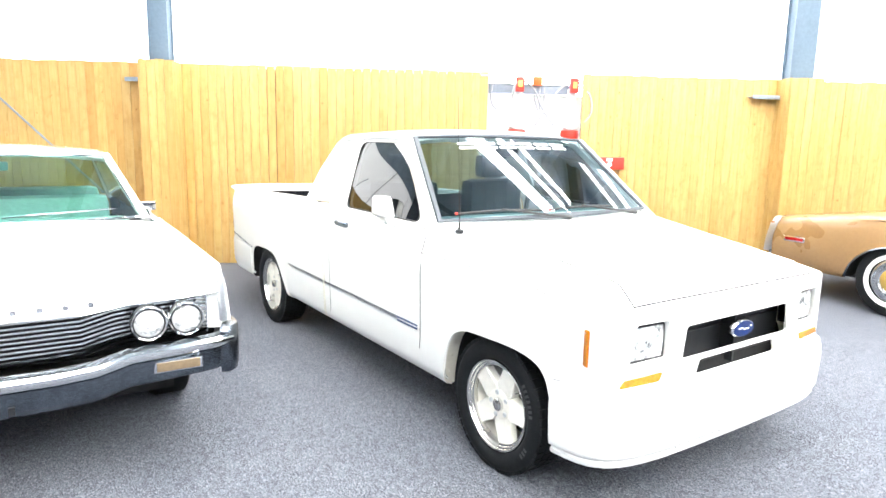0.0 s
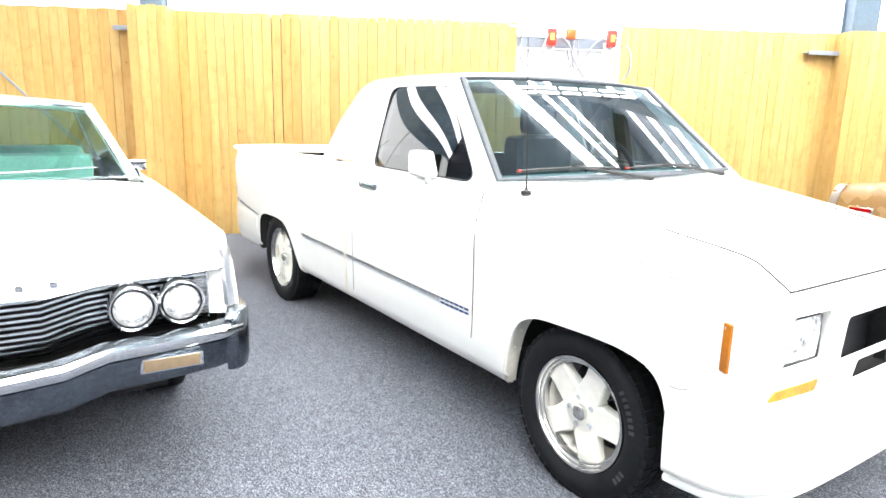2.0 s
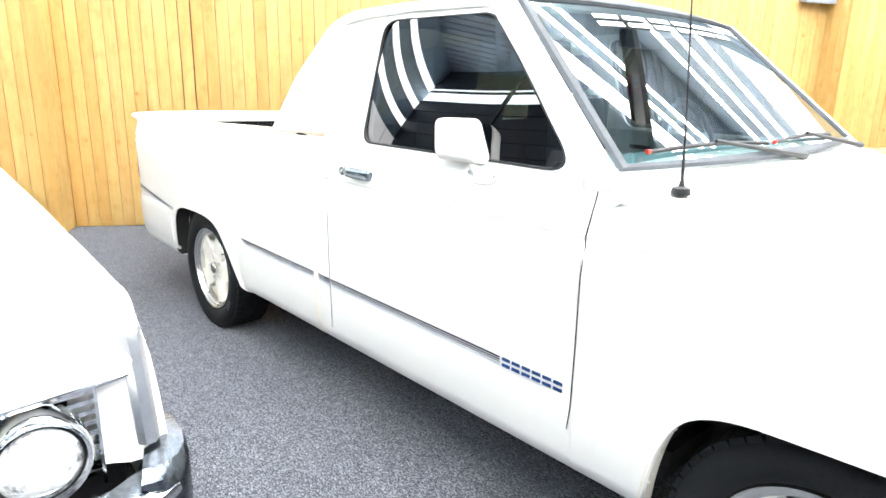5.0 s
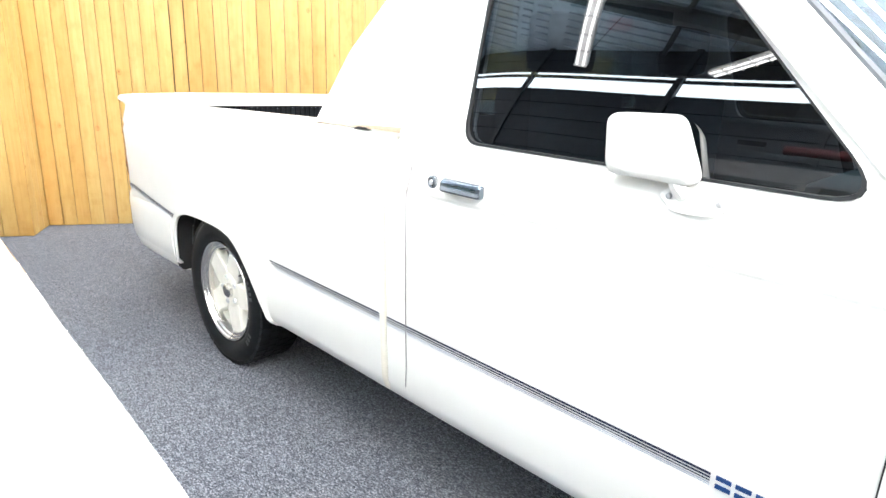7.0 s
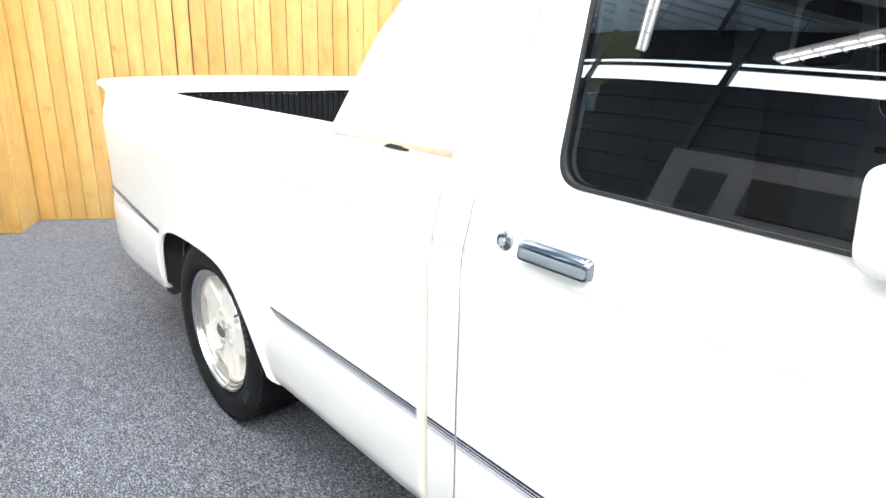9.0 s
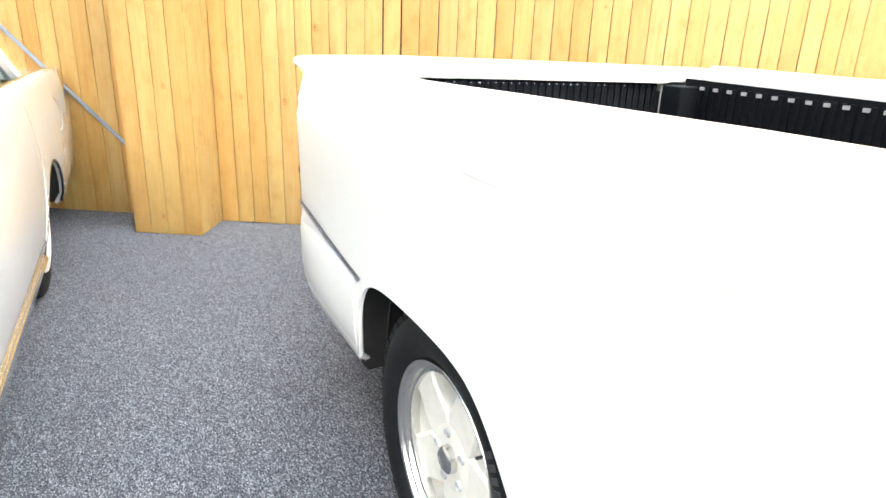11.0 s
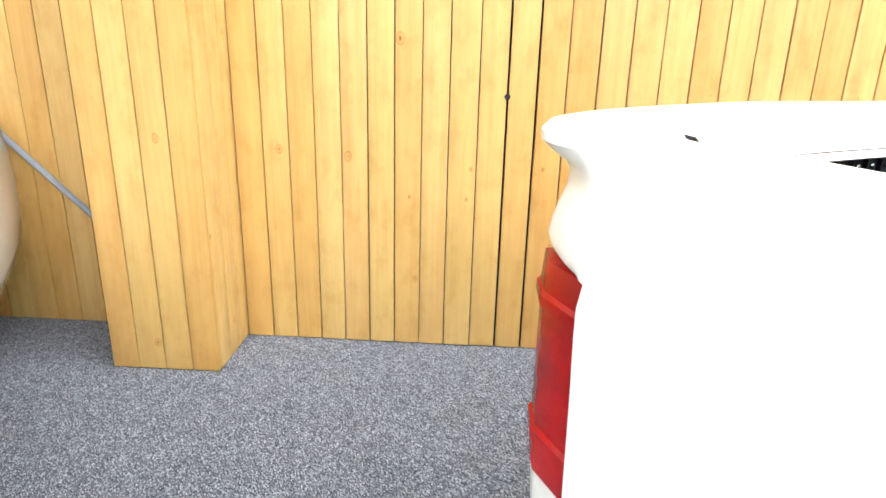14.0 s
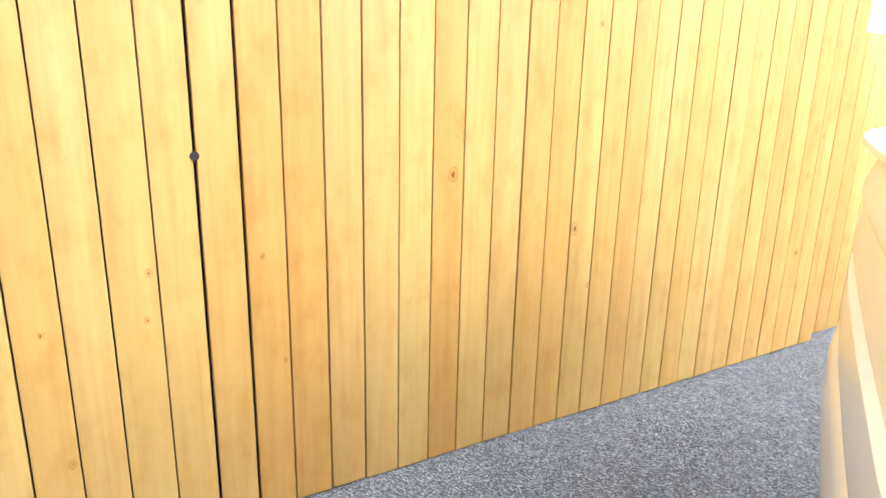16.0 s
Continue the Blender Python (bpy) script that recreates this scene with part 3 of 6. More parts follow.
def side_shell(s, y0, y1, zt, crown=None, thick=0.008):
    """A body side from the sill to the height zt(y)."""
    zs = [z for z, _ in SIDE]
    rows = []
    for y in columns(y0, y1):
        zb, t = sill(y), zt(y)
        up = (crown(y) - 1.008) if crown else 0.0
        fade = min(1.0, max(0.0, (y - 6.05) / 0.55)) ** 0.7  # the crease runs out towards the tail
        row = []
        for z in zs:
            if z <= 0.845:
                k = zb + (min(t, 0.845) - zb) * (z - 0.262) / (0.845 - 0.262)
                if zb < 0.27:
                    k = z if z < t else t
            else:
                k = min(max(z + (up * (z - 0.845) / 0.163), zb), t)
            flare = 0.0
            if zb > 0.27:
                flare = 0.006 * max(0.0, 1 - (k - zb) / 0.05) * min(1.0, (zb - 0.262) / 0.08)
            inset = 0.0
            if y < 3.02:
                inset = 0.012 * ((3.02 - y) / 0.3) ** 2
            if y > 6.6:
                inset = 0.006 * ((y - 6.6) / 0.415) ** 2.5
            level = max(k, min(0.33, 0.262 + 2 * (zb - 0.262))) - (up if k > 0.9 else 0)
            x = hw(level) + fade * (lerp(FLAT_SIDE, level) - hw(level)) + flare - inset
            row.append((s * x, y, k))
        rows.append(row)
    bm = bmesh.new()
    add_grid(bm, rows)
    bmesh.ops.remove_doubles(bm, verts=bm.verts[:], dist=0.0004)
    bmesh.ops.recalc_face_normals(bm, faces=bm.faces)
    bm.faces.ensure_lookup_table()
    f = max(bm.faces, key=lambda g: g.calc_area())
    if f.normal.x * s < 0:
        bmesh.ops.reverse_faces(bm, faces=bm.faces[:])
    bmesh.ops.solidify(bm, geom=bm.faces[:], thickness=thick)
    return bm


def strip_on_side(s, pts, w, lift=0.0015, thick=0.002):
    """A thin band lying on the body side along (y, z) points."""
    bm = bmesh.new()
    rows = []
    for i, (y, z) in enumerate(pts):
        a, b = pts[max(0, i - 1)], pts[min(len(pts) - 1, i + 1)]
        d = Vector((b[0] - a[0], b[1] - a[1])).normalized()
        n = Vector((-d.y, d.x)) * w / 2
        rows.append([(s * (hw(z + n.y) + lift), y + n.x, z + n.y), (s * (hw(z - n.y) + lift), y - n.x, z - n.y)])
    add_grid(bm, rows)
    bmesh.ops.solidify(bm, geom=bm.faces[:], thickness=thick)
    return bm


for s in (-1, 1):
    tpart("front_fender", side_shell(s, 2.975, 3.9145, shoulder), PAINT)
    door = tpart("door", side_shell(s, 3.9155, 4.9875, lambda y: 1.008), PAINT)
    tpart("cab_corner", side_shell(s, 4.9885, 5.070, lambda y: 1.008), PAINT)
    tpart("bed_side", side_shell(s, 5.100, 7.012, rail, rail), PAINT)
    # door gaps
    tpart("door_gap", strip_on_side(s, [(3.910, 1.003), (3.906, 0.985), (3.911, 0.885), (3.907, 0.868), (3.912, 0.80), (3.915, 0.6), (3.918, 0.46), (3.926, 0.40)], 0.0024), SEAM, door)
    tpart("door_gap", strip_on_side(s, [(4.990, 1.003), (4.991, 0.96), (4.991, 0.92), (4.990, 0.885), (4.988, 0.86), (4.988, 0.6), (4.988, 0.40), (4.992, 0.34)], 0.0016), HAIRLINE, door)
    edge = [[(s * (hw(z) - dx), y, z) for dx, y in ((0.0, 5.1005), (0.0012, 5.094), (0.005, 5.088), (0.012, 5.0845), (0.03, 5.083))] for z in steps(0.264, 1.004, 60)]
    tpart("bed_edge", add_grid(bmesh.new(), edge), CREAM_RETURN, truck, "cream rolled front edge of the load bed")
    tpart("cab_gap", strip_on_side(s, [(5.077, z) for z in steps(0.275, 1.008, 24)], 0.016, -0.030, 0.004), CREAM_EDGE)
    # decal stripes of decreasing width, ending in six letter-sized bars
    for i, (z, w, mat) in enumerate(((0.5125, 0.0048, NAVY), (0.5055, 0.0032, NAVY), (0.4995, 0.0020, NAVY), (0.4945, 0.0011, DECAL_PALE), (0.4905, 0.0008, DECAL_PALE))):
        slope = lambda y: z + 0.011 * (y - 4.16)
        tpart("stripe", strip_on_side(s, [(y, slope(y)) for y in steps(4.155, 4.985, 12)], w, 0.0012, 0.0005), mat, door)
        tpart("stripe", strip_on_side(s, [(4.9915, slope(4.9915)), (5.0685, slope(5.0685))], w, 0.0012, 0.0005), mat)
        tpart("stripe", strip_on_side(s, [(y, slope(y)) for y in steps(5.1015, 5.70 - i * 0.012, 10)], w, 0.0012, 0.0005), mat)
    # the same stripes climb behind the rear wheel
    for i, (dz, w, mat) in enumerate(((0.0, 0.0040, NAVY), (-0.0066, 0.0030, NAVY), (-0.0120, 0.0019, NAVY), (-0.0162, 0.0010, DECAL_PALE), (-0.0195, 0.0008, DECAL_PALE))):
        tpart("stripe", strip_on_side(s, [(y, dz + lerp([(6.53, 0.536), (6.76, 0.566), (7.0, 0.600)], y)) for y in steps(6.505 + 0.006 * i, 7.008, 8)], w, 0.0012, 0.0005), mat)
    for i in range(6):
        y0 = 3.945 + i * 0.0345
        for z in (0.4945, 0.5115):
            tpart("decal_bar", strip_on_side(s, [(y0, z), (y0 + 0.027, z)], 0.0085), DECAL_BLUE, door, "blue decal bar")

# bonnet
PLAN = [(0.0, 2.742), (0.24, 2.743), (0.46, 2.746), (0.545, 2.750), (0.62, 2.755), (0.70, 2.768), (0.75, 2.785), (0.78, 2.804), (0.803, 2.832), (0.818, 2.865), (0.828, 2.90), (0.837, 2.94), (0.842, 2.985)]
plan = [(-x, y) for x, y in PLAN[:0:-1]] + PLAN
EDGE = [(y + 0.024, x - 0.010) for x, y in PLAN[3:]] + [(3.1, 0.828), (3.95, 0.823)]
ys = [y for y, _ in EDGE[:-2]] + steps(3.03, 3.95, 22)
rows = []
for y in ys:
    half = lerp(EDGE, y)
    rows.append([(half * k, y, top(half * k, y)) for k in (-1, -0.985, -0.96, -0.92, -0.86, -0.75, -0.6, -0.4, -0.2, 0, 0.2, 0.4, 0.6, 0.75, 0.86, 0.92, 0.96, 0.985, 1)])
bonnet = tpart("bonnet", shell(rows, 0.018), PAINT)
for s in (-1, 1):
    pts = [(s * 0.645, 2.782), (s * 0.62, 2.82), (s * 0.588, 2.868), (s * 0.558, 2.913), (s * 0.543, 2.938), (s * 0.536, 2.963), (s * 0.535, 3.0), (s * 0.542, 3.07), (s * 0.552, 3.13), (s * 0.563, 3.2), (s * 0.568, 3.25)]
    tpart("bonnet_gap", tube([(x, y, top(x, y) + 0.0002) for x, y in pts], 0.0034, 6), SEAM, bonnet)


def wrap_rows(zs, out, zfun=None):
    """Rows along the nose's plan; out(z) pushes a row outward."""
    rows = []
    for r, z in enumerate(zs):
        row = []
        for i, (x, y) in enumerate(plan):
            a, b = plan[max(0, i - 1)], plan[min(len(plan) - 1, i + 1)]
            d = Vector((b[0] - a[0], b[1] - a[1])).normalized()
            o = out(z)
            zz = z if zfun is None else zfun(r, x, y, z)
            row.append((x + d.y * o, y - d.x * o, zz))
        rows.append(row)
    return rows


def brow(x):
    """Height of the bonnet's leading edge."""
    x = min(abs(x), 0.832)
    return top(x, lerp(PLAN, x) + 0.024)


# nose: flat panels with openings for grille and lamps, rounded corners, a rolled upper edge
on_nose = lambda a, b, d: (a, lerp(PLAN, abs(a)) + d, b)
GRILLE = rounded([(-0.385, 0.612), (0.385, 0.612), (0.366, 0.741), (-0.366, 0.741)], [0.022, 0.022, 0.02, 0.02], 6)
SLOT = rounded([(-0.292, 0.532), (0.292, 0.532), (0.268, 0.592), (-0.268, 0.592)], [0.02, 0.02, 0.012, 0.012], 5)
nose = tpart("nose_panel", plate([(-0.46, 0.50), (0.46, 0.50), (0.46, 0.80), (-0.46, 0.80)], [GRILLE[::-1], SLOT[::-1]], on_nose, 0.010), PAINT)
for s in (-1, 1):
    hole = rounded([(0.468, 0.632), (0.674, 0.627), (0.648, 0.780), (0.476, 0.780)], 0.012, 4)
    tpart("lamp_panel", plate([(0.46, 0.50), (0.72, 0.50), (0.72, 0.80), (0.46, 0.80)], [hole[::-1]], lambda a, b, d, s=s: (s * a, lerp(PLAN, a) + d, b), 0.028), PAINT)
    rows = []
    for z in (0.50, 0.55, 0.60, 0.70, 0.80):
        rows.append([(s * x, lerp(PLAN, x), z) for x in (0.72, 0.735, 0.75, 0.765, 0.78, 0.793, 0.803, 0.812, 0.818, 0.828, 0.837, 0.842)])
    tpart("nose_corner", shell(rows, 0.012), PAINT)
rows = []
xs = [-x for x in (0.842, 0.837, 0.828, 0.818, 0.803, 0.78, 0.75, 0.72, 0.70, 0.62, 0.545, 0.46, 0.24)] + [0.0] + [0.24, 0.46, 0.545, 0.62, 0.70, 0.72, 0.75, 0.78, 0.803, 0.818, 0.828, 0.837, 0.842]
for dz, o in ((None, 0.0), (-0.018, 0.0), (-0.010, 0.002), (-0.005, 0.006), (-0.0015, 0.012), (0.0, 0.019), (-0.002, 0.0225), (-0.02, 0.023)):
    row = []
    for x in xs:
        y, k = lerp(PLAN, abs(x)), min(1.0, max(0.0, (abs(x) - 0.72) / 0.1))
        row.append((x - math.copysign(o * k, x), y + o * (1 - k), 0.80 if dz is None else max(0.80, brow(x) + dz)))
    rows.append(row)
tpart("nose_roll", add_grid(bmesh.new(), rows), PAINT, truck)
tpart("bonnet_gap", tube([(x, lerp(PLAN, abs(x)) + 0.0225, brow(x) + 0.0006) for x in steps(-0.647, 0.647, 24)], 0.0048, 6), SEAM, bonnet)
tpart("grille_recess", box(-0.45, 0.45, 2.83, 2.85, 0.52, 0.78), BLACK, nose)
tpart("grille_bar", box(-0.42, 0.42, 2.818, 2.828, 0.677, 0.683), BLACK, nose)
tpart("grille_post", box(-0.006, 0.006, 2.765, 2.83, 0.53, 0.75), BLACK, nose)
# oval badge
bm = bmesh.new()
add_lathe(bm, [(0.0001, -0.012), (0.9, -0.012), (1.0, -0.006), (1.0, 0.004), (0.0001, 0.004)], 32, pose(0.02, 2.752, 0.676, 0, 0, 90) @ Matrix.Diagonal((1, 0.084, 0.037, 1)), False)
badge = tpart("oval_badge", bm, CHROME, nose, "chrome-rimmed blue oval badge")
tpart("badge_face", lathe([(0.0001, -0.0145), (0.85, -0.0145), (0.86, -0.011), (0.0001, -0.011)], 32, pose(0.02, 2.752, 0.676, 0, 0, 90) @ Matrix.Diagonal((1, 0.084, 0.037, 1)), False), BLUE, badge)
for x0, x1, z in ((-0.04, -0.012, 0.680), (-0.006, 0.034, 0.674), (0.042, 0.052, 0.684)):
    tpart("badge_bar", box(0.02 + x0, 0.02 + x1, 2.735, 2.739, z - 0.0026, z + 0.0026, 0.001), BANNER, badge, "pale raised bar on the badge")

for s in (-1, 1):
    def face(u, v, back):
        x = 0.484 + (0.156 + 0.008 * (1 - v)) * u
        return (s * x, lerp(PLAN, x) + 0.018 + back, 0.639 + 0.122 * v)

    lamp = tpart("headlight", add_grid(bmesh.new(), [[face(u, 1.19, 0.0105), face(u, 1.19, 0.07), face(u, -0.12, 0.07), face(u, -0.12, 0.0105)] for u in (-0.12, 0, 0.5, 1.0, 1.22)]), BLACK, truck, "rectangular headlight in a black surround")
    tpart("bezel", add_grid(bmesh.new(), [[face(u, v, 0.020) for u in (-0.12, 0.3, 0.7, 1.22)] for v in (-0.12, 1.19)]), BLACK, lamp)
    ring = [(-0.075, -0.09), (1.03, -0.09), (1.03, 1.02), (-0.075, 1.02)]
    tpart("rim", add_grid(bmesh.new(), [[face(u, v, 0.0045) for u, v in ring], [face(min(1, max(0, u)), min(1, max(0, v)), 0.0045) for u, v in ring], [face(min(1, max(0, u)), min(1, max(0, v)), 0.016) for u, v in ring]], closed=True), BLACK, lamp, "black rubber rim")
    # fluted glass
    us = steps(0.0, 1.0, 60)
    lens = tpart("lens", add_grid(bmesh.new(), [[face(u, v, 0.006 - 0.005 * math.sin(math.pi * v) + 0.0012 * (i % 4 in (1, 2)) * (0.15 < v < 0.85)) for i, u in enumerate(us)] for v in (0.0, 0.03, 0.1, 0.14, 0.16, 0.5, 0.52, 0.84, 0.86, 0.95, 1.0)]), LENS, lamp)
    # amber turn signal under the lamp
    out = [(0.515, 0.550), (0.500, 0.582), (0.690, 0.578), (0.712, 0.550)]
    tpart("turn_signal", plate(rounded(out, 0.006, 3), [], lambda a, b, d, s=s: (s * a, lerp(PLAN, a) - 0.004 + d, b), 0.02), AMBER, truck, "amber turn signal lens")
    # side marker on the fender
    mk = tpart("side_marker", box(-0.0045, 0.0045, -0.021, 0.021, 0.633, 0.767, 0.003, Matrix.Translation((s * 0.8145, 2.85, 0)) @ Matrix.Rotation(s * radians(22), 4, "Z")), DARK_AMBER, truck, "dark amber side marker lens")
    tpart("screw", lathe([(0.0001, 0.0), (0.004, 0.0), (0.005, 0.003)], 10, pose(s * 0.819, 2.85, 0.754), False), GALV, mk)
    tpart("bumper_seam", strip_on_side(s, [(2.925, 0.562), (2.95, 0.552), (2.985, 0.548)], 0.002), HAIRLINE, truck)

# front bumper, with a recessed groove above its lower lip
BUMPER = [(0.244, -0.06), (0.245, -0.02), (0.249, -0.008), (0.257, -0.003), (0.268, -0.003), (0.272, -0.009), (0.276, -0.010), (0.280, -0.004), (0.284, 0.002), (0.290, 0.007), (0.30, 0.010), (0.32, 0.012), (0.38, 0.016), (0.45, 0.018), (0.49, 0.014), (0.512, 0.006), (0.522, -0.004), (0.527, -0.02), (0.529, -0.05)]
BP = [(0, 2.700), (0.3, 2.703), (0.5, 2.710), (0.58, 2.718), (0.63, 2.727), (0.645, 2.730), (0.66, 2.734), (0.70, 2.745), (0.755, 2.772), (0.795, 2.812), (0.818, 2.862), (0.830, 2.92), (0.836, 2.985)]
nplan, plan = plan, [(-x, y) for x, y in BP[:0:-1]] + BP
rows = [wrap_rows([z], lambda z, o=o: o)[0] for z, o in BUMPER]
tpart("front_bumper", add_grid(bmesh.new(), rows), PAINT, truck, "smooth white front bumper with a grooved lower lip")
for x in (-0.42, -0.14, 0.14, 0.42):
    tpart("groove_rib", box(x - 0.006, x + 0.006, lerp(BP, abs(x)) + 0.002, lerp(BP, abs(x)) + 0.03, 0.264, 0.284), PAINT, truck)
plan = nplan

# cab: sides with window openings, roof, screens
def cab_x(z):
    return 0.803 - max(0, z - 0.995) * 0.36 - max(0, z - 1.38) * 0.35


def bowed_pane(outline, s):
    """A sheet inside an outline in (y, z), bowed outward in height and slightly in length."""
    zs = [b for _, b in outline]
    lo, hi, rows = min(zs), max(zs), []
    for i in range(49):
        z = lo + (hi - lo) * (0.002 + 0.996 * i / 48)
        cut = [p[0] + (q[0] - p[0]) * (z - p[1]) / (q[1] - p[1]) for p, q in zip(outline, outline[1:] + outline[:1]) if (p[1] - z) * (q[1] - z) < 0]
        a, b = min(cut), max(cut)
        row = []
        for j in range(41):
            y = a + (b - a) * j / 40
            bow = 0.0075 * (1 - ((z - 1.208) / 0.192) ** 2) + 0.008 * (1 - ((y - 4.5) / 0.45) ** 4)
            row.append((s * (0.797 - (z - 0.995) * 0.36 + bow - 0.007), y, z))
        rows.append(row)
    return add_grid(bmesh.new(), rows)


OUT = [(3.90, 1.0), (3.935, 1.035), (4.365, 1.43), (4.46, 1.447), (5.14, 1.447), (5.235, 1.42), (5.395, 1.21), (5.475, 1.004), (5.06, 1.004), (4.98, 1.0)]
WIN_R = rounded([(3.985, 1.014), (4.40, 1.402), (4.905, 1.402), (4.850, 1.014)], [0.10, 0.06, 0.06, 0.05], 7)
for s in (-1, 1):
    lift = lambda a, b, d, s=s: (s * (cab_x(b) - d), a, b)
    side = tpart("cab_side", plate(rounded(OUT, [0.01, 0.03, 0.08, 0.05, 0.06, 0.06, 0.02, 0.01, 0.005, 0.005], 4), [WIN_R[::-1]], lift, 0.035), PAINT, truck)
    seal_in = rounded([(3.992, 1.018), (4.402, 1.399), (4.900, 1.399), (4.846, 1.018)], [0.097, 0.058, 0.058, 0.047], 7)
    seal_out = rounded([(3.983, 1.013), (4.399, 1.403), (4.906, 1.403), (4.852, 1.013)], [0.10, 0.06, 0.06, 0.05], 7)
    tpart("window_seal", plate(seal_out, [seal_in[::-1]], lambda a, b, d, s=s: (s * (cab_x(b) + 0.002 - d), a, b), 0.02), BLACK, side)
    pane = tpart("side_window", bowed_pane(rounded([(3.988, 1.016), (4.40, 1.40), (4.903, 1.40), (4.848, 1.016)], [0.098, 0.058, 0.058, 0.048], 7), s), SIDE_GLASS, side)
    pane.visible_shadow = False
    tpart("door_gap", tube([(s * (cab_x(z) + 0.0), y, z) for y, z in ((4.990, 1.0), (4.989, 1.08), (4.986, 1.17), (4.978, 1.30), (4.96, 1.385), (4.90, 1.422), (4.80, 1.43), (4.46, 1.43), (4.38, 1.41), (4.20, 1.25), (4.0, 1.065), (3.945, 1.01))], 0.0009, 5), HAIRLINE, side)

for s in (-1, 1):
    wedge = [[(s * (cab_x(1.0) + 0.003 - k), y, rail(y) + 0.0005 + e * lerp([(5.072, 0.0135), (5.46, 0.001)], y)) for e, k in ((0, 0), (0.5, 0.001), (1, 0.004))] for y in steps(5.072, 5.46, 12)]
    tpart("sail_gap", shell(wedge, 0.003), SAIL_GAP, truck, "wedge-shaped cream gap below the cab's sail")
    socket = rounded([(5.195, 0.0), (5.212, 0.0075), (5.248, 0.0075), (5.268, 0.0)], 0.004, 3)
    tpart("rail_socket", plate(socket, [], lambda a, b, d, s=s: (s * (cab_x(1.0) + 0.006 - d), a, rail(a) - 0.004 + b), 0.02), SEAM, truck)
roof_rows = []
for y, dz in ((4.30, -0.03), (4.315, -0.012), (4.345, 0), (4.45, 0.010), (4.6, 0.014), (4.8, 0.014), (5.0, 0.008), (5.1, 0.003), (5.17, -0.012), (5.225, -0.04)):
    half = 0.648
    roof_rows.append([(half * k, y + (0.05 * abs(k) ** 2.5 if y < 4.4 else 0), 1.438 + dz + 0.036 * (1 - abs(k) ** 2.2)) for k in (-1, -0.97, -0.92, -0.8, -0.6, -0.3, 0, 0.3, 0.6, 0.8, 0.92, 0.97, 1)])
tpart("roof", shell(roof_rows, 0.03), PAINT)
# windscreen
def screen(u, v):
    """u from -1 to 1 across, v from 0 below to 1 above."""
    hwid = 0.765 + (0.632 - 0.765) * v
    return Vector((hwid * u, (3.80 + 0.085 * u * u) * (1 - v) + (4.30 + 0.035 * u * u) * v, (1.035 - 0.0 * u * u) * (1 - v) + (1.452 - 0.018 * u * u) * v))


bm = bmesh.new()
add_grid(bm, [[screen(u, v) for u in steps(-1, 1, 90)] for v in steps(0, 1, 40)])
ws = tpart("windscreen", bm, GLASS)
ws.visible_shadow = False
loop = [screen(u, 0) for u in steps(-1, 1, 16)] + [screen(1, v) for v in steps(0, 1, 8)[1:]] + [screen(u, 1) for u in steps(1, -1, 16)[1:]] + [screen(-1, v) for v in steps(1, 0, 8)[1:-1]]
c = Vector((0, 4.07, 1.24))
bm = bmesh.new()
n = Vector((0, -0.62, 0.78))
add_grid(bm, [[p + (p - c).normalized() * a + n * b for p in loop] for a, b in ((-0.02, 0.001), (-0.015, 0.009), (0.006, 0.007), (0.011, -0.004), (-0.02, -0.004), (-0.02, 0.001))], closed=True)
tpart("windscreen_seal", bm, SEAL, ws, "grey rubber windscreen surround")
# A pillars outside the seal
for s in (-1, 1):
    pts = [screen(s * 1.0, v) + Vector((s * 0.022, 0.03, -0.012)) for v in steps(-0.17, 1.02, 9)]
    bm = bmesh.new()
    add_grid(bm, [[p + Vector(o) for o in ((s * 0.012, -0.036, 0.014), (s * 0.022, 0.0, 0.018), (s * 0.014, 0.04, -0.012), (-s * 0.02, 0.03, -0.03), (-s * 0.02, -0.03, -0.01))] for p in pts], closed=True)
    tpart("windscreen_pillar", bm, PAINT)
# banner: six plain white blocks along the top of the glass
for i in range(6):
    u0 = -0.62 + i * 0.215
    for v0, v1 in ((0.875, 0.905), (0.822, 0.852)):
        bm = bmesh.new()
        add_grid(bm, [[screen(u, v) + n * 0.004 for u in steps(u0, u0 + 0.18, 4)] for v in (v0, v1)])
        bmesh.ops.solidify(bm, geom=bm.faces[:], thickness=0.001)
        tpart("banner_bar", bm, BANNER, ws, "white banner decal bar", False)
# cowl below the screen
rows = [[(0.74 * u, y + 0.06 * u * u, z - 0.012 * u * u) for u in steps(-1, 1, 12)] for y, z in ((3.72, 1.014), (3.78, 1.018), (3.82, 1.014), (3.93, 0.99))]
tpart("cowl", shell(rows, 0.01), PAINT)
# wipers
for x0, x1 in ((-0.66, -0.14), (-0.10, 0.42)):
    u0, u1 = x0 / 0.75, x1 / 0.75
    base = Vector((x1 + 0.16, 3.775 + 0.05 * u1 * u1, 1.028))
    w = new("wiper")
    w.parent = truck
    tpart("blade", tube([screen(u0 + (u1 - u0) * k, 0.055 + 0.02 * math.sin(math.pi * k)) + n * 0.012 for k in steps(0, 1, 8)], 0.006, 6), BLACK, w)
    tpart("arm", tube([base, base + Vector((-0.1, 0.0, 0.012)), screen((u0 + u1) / 2, 0.075) + n * 0.022], [0.013, 0.008, 0.005], 6), BLACK, w)
    tpart("tip", box(-0.005, 0.010, -0.005, 0.005, -0.005, 0.005, 0.002, Matrix.Translation(screen(u0, 0.055) + n * 0.014)), RED, w)

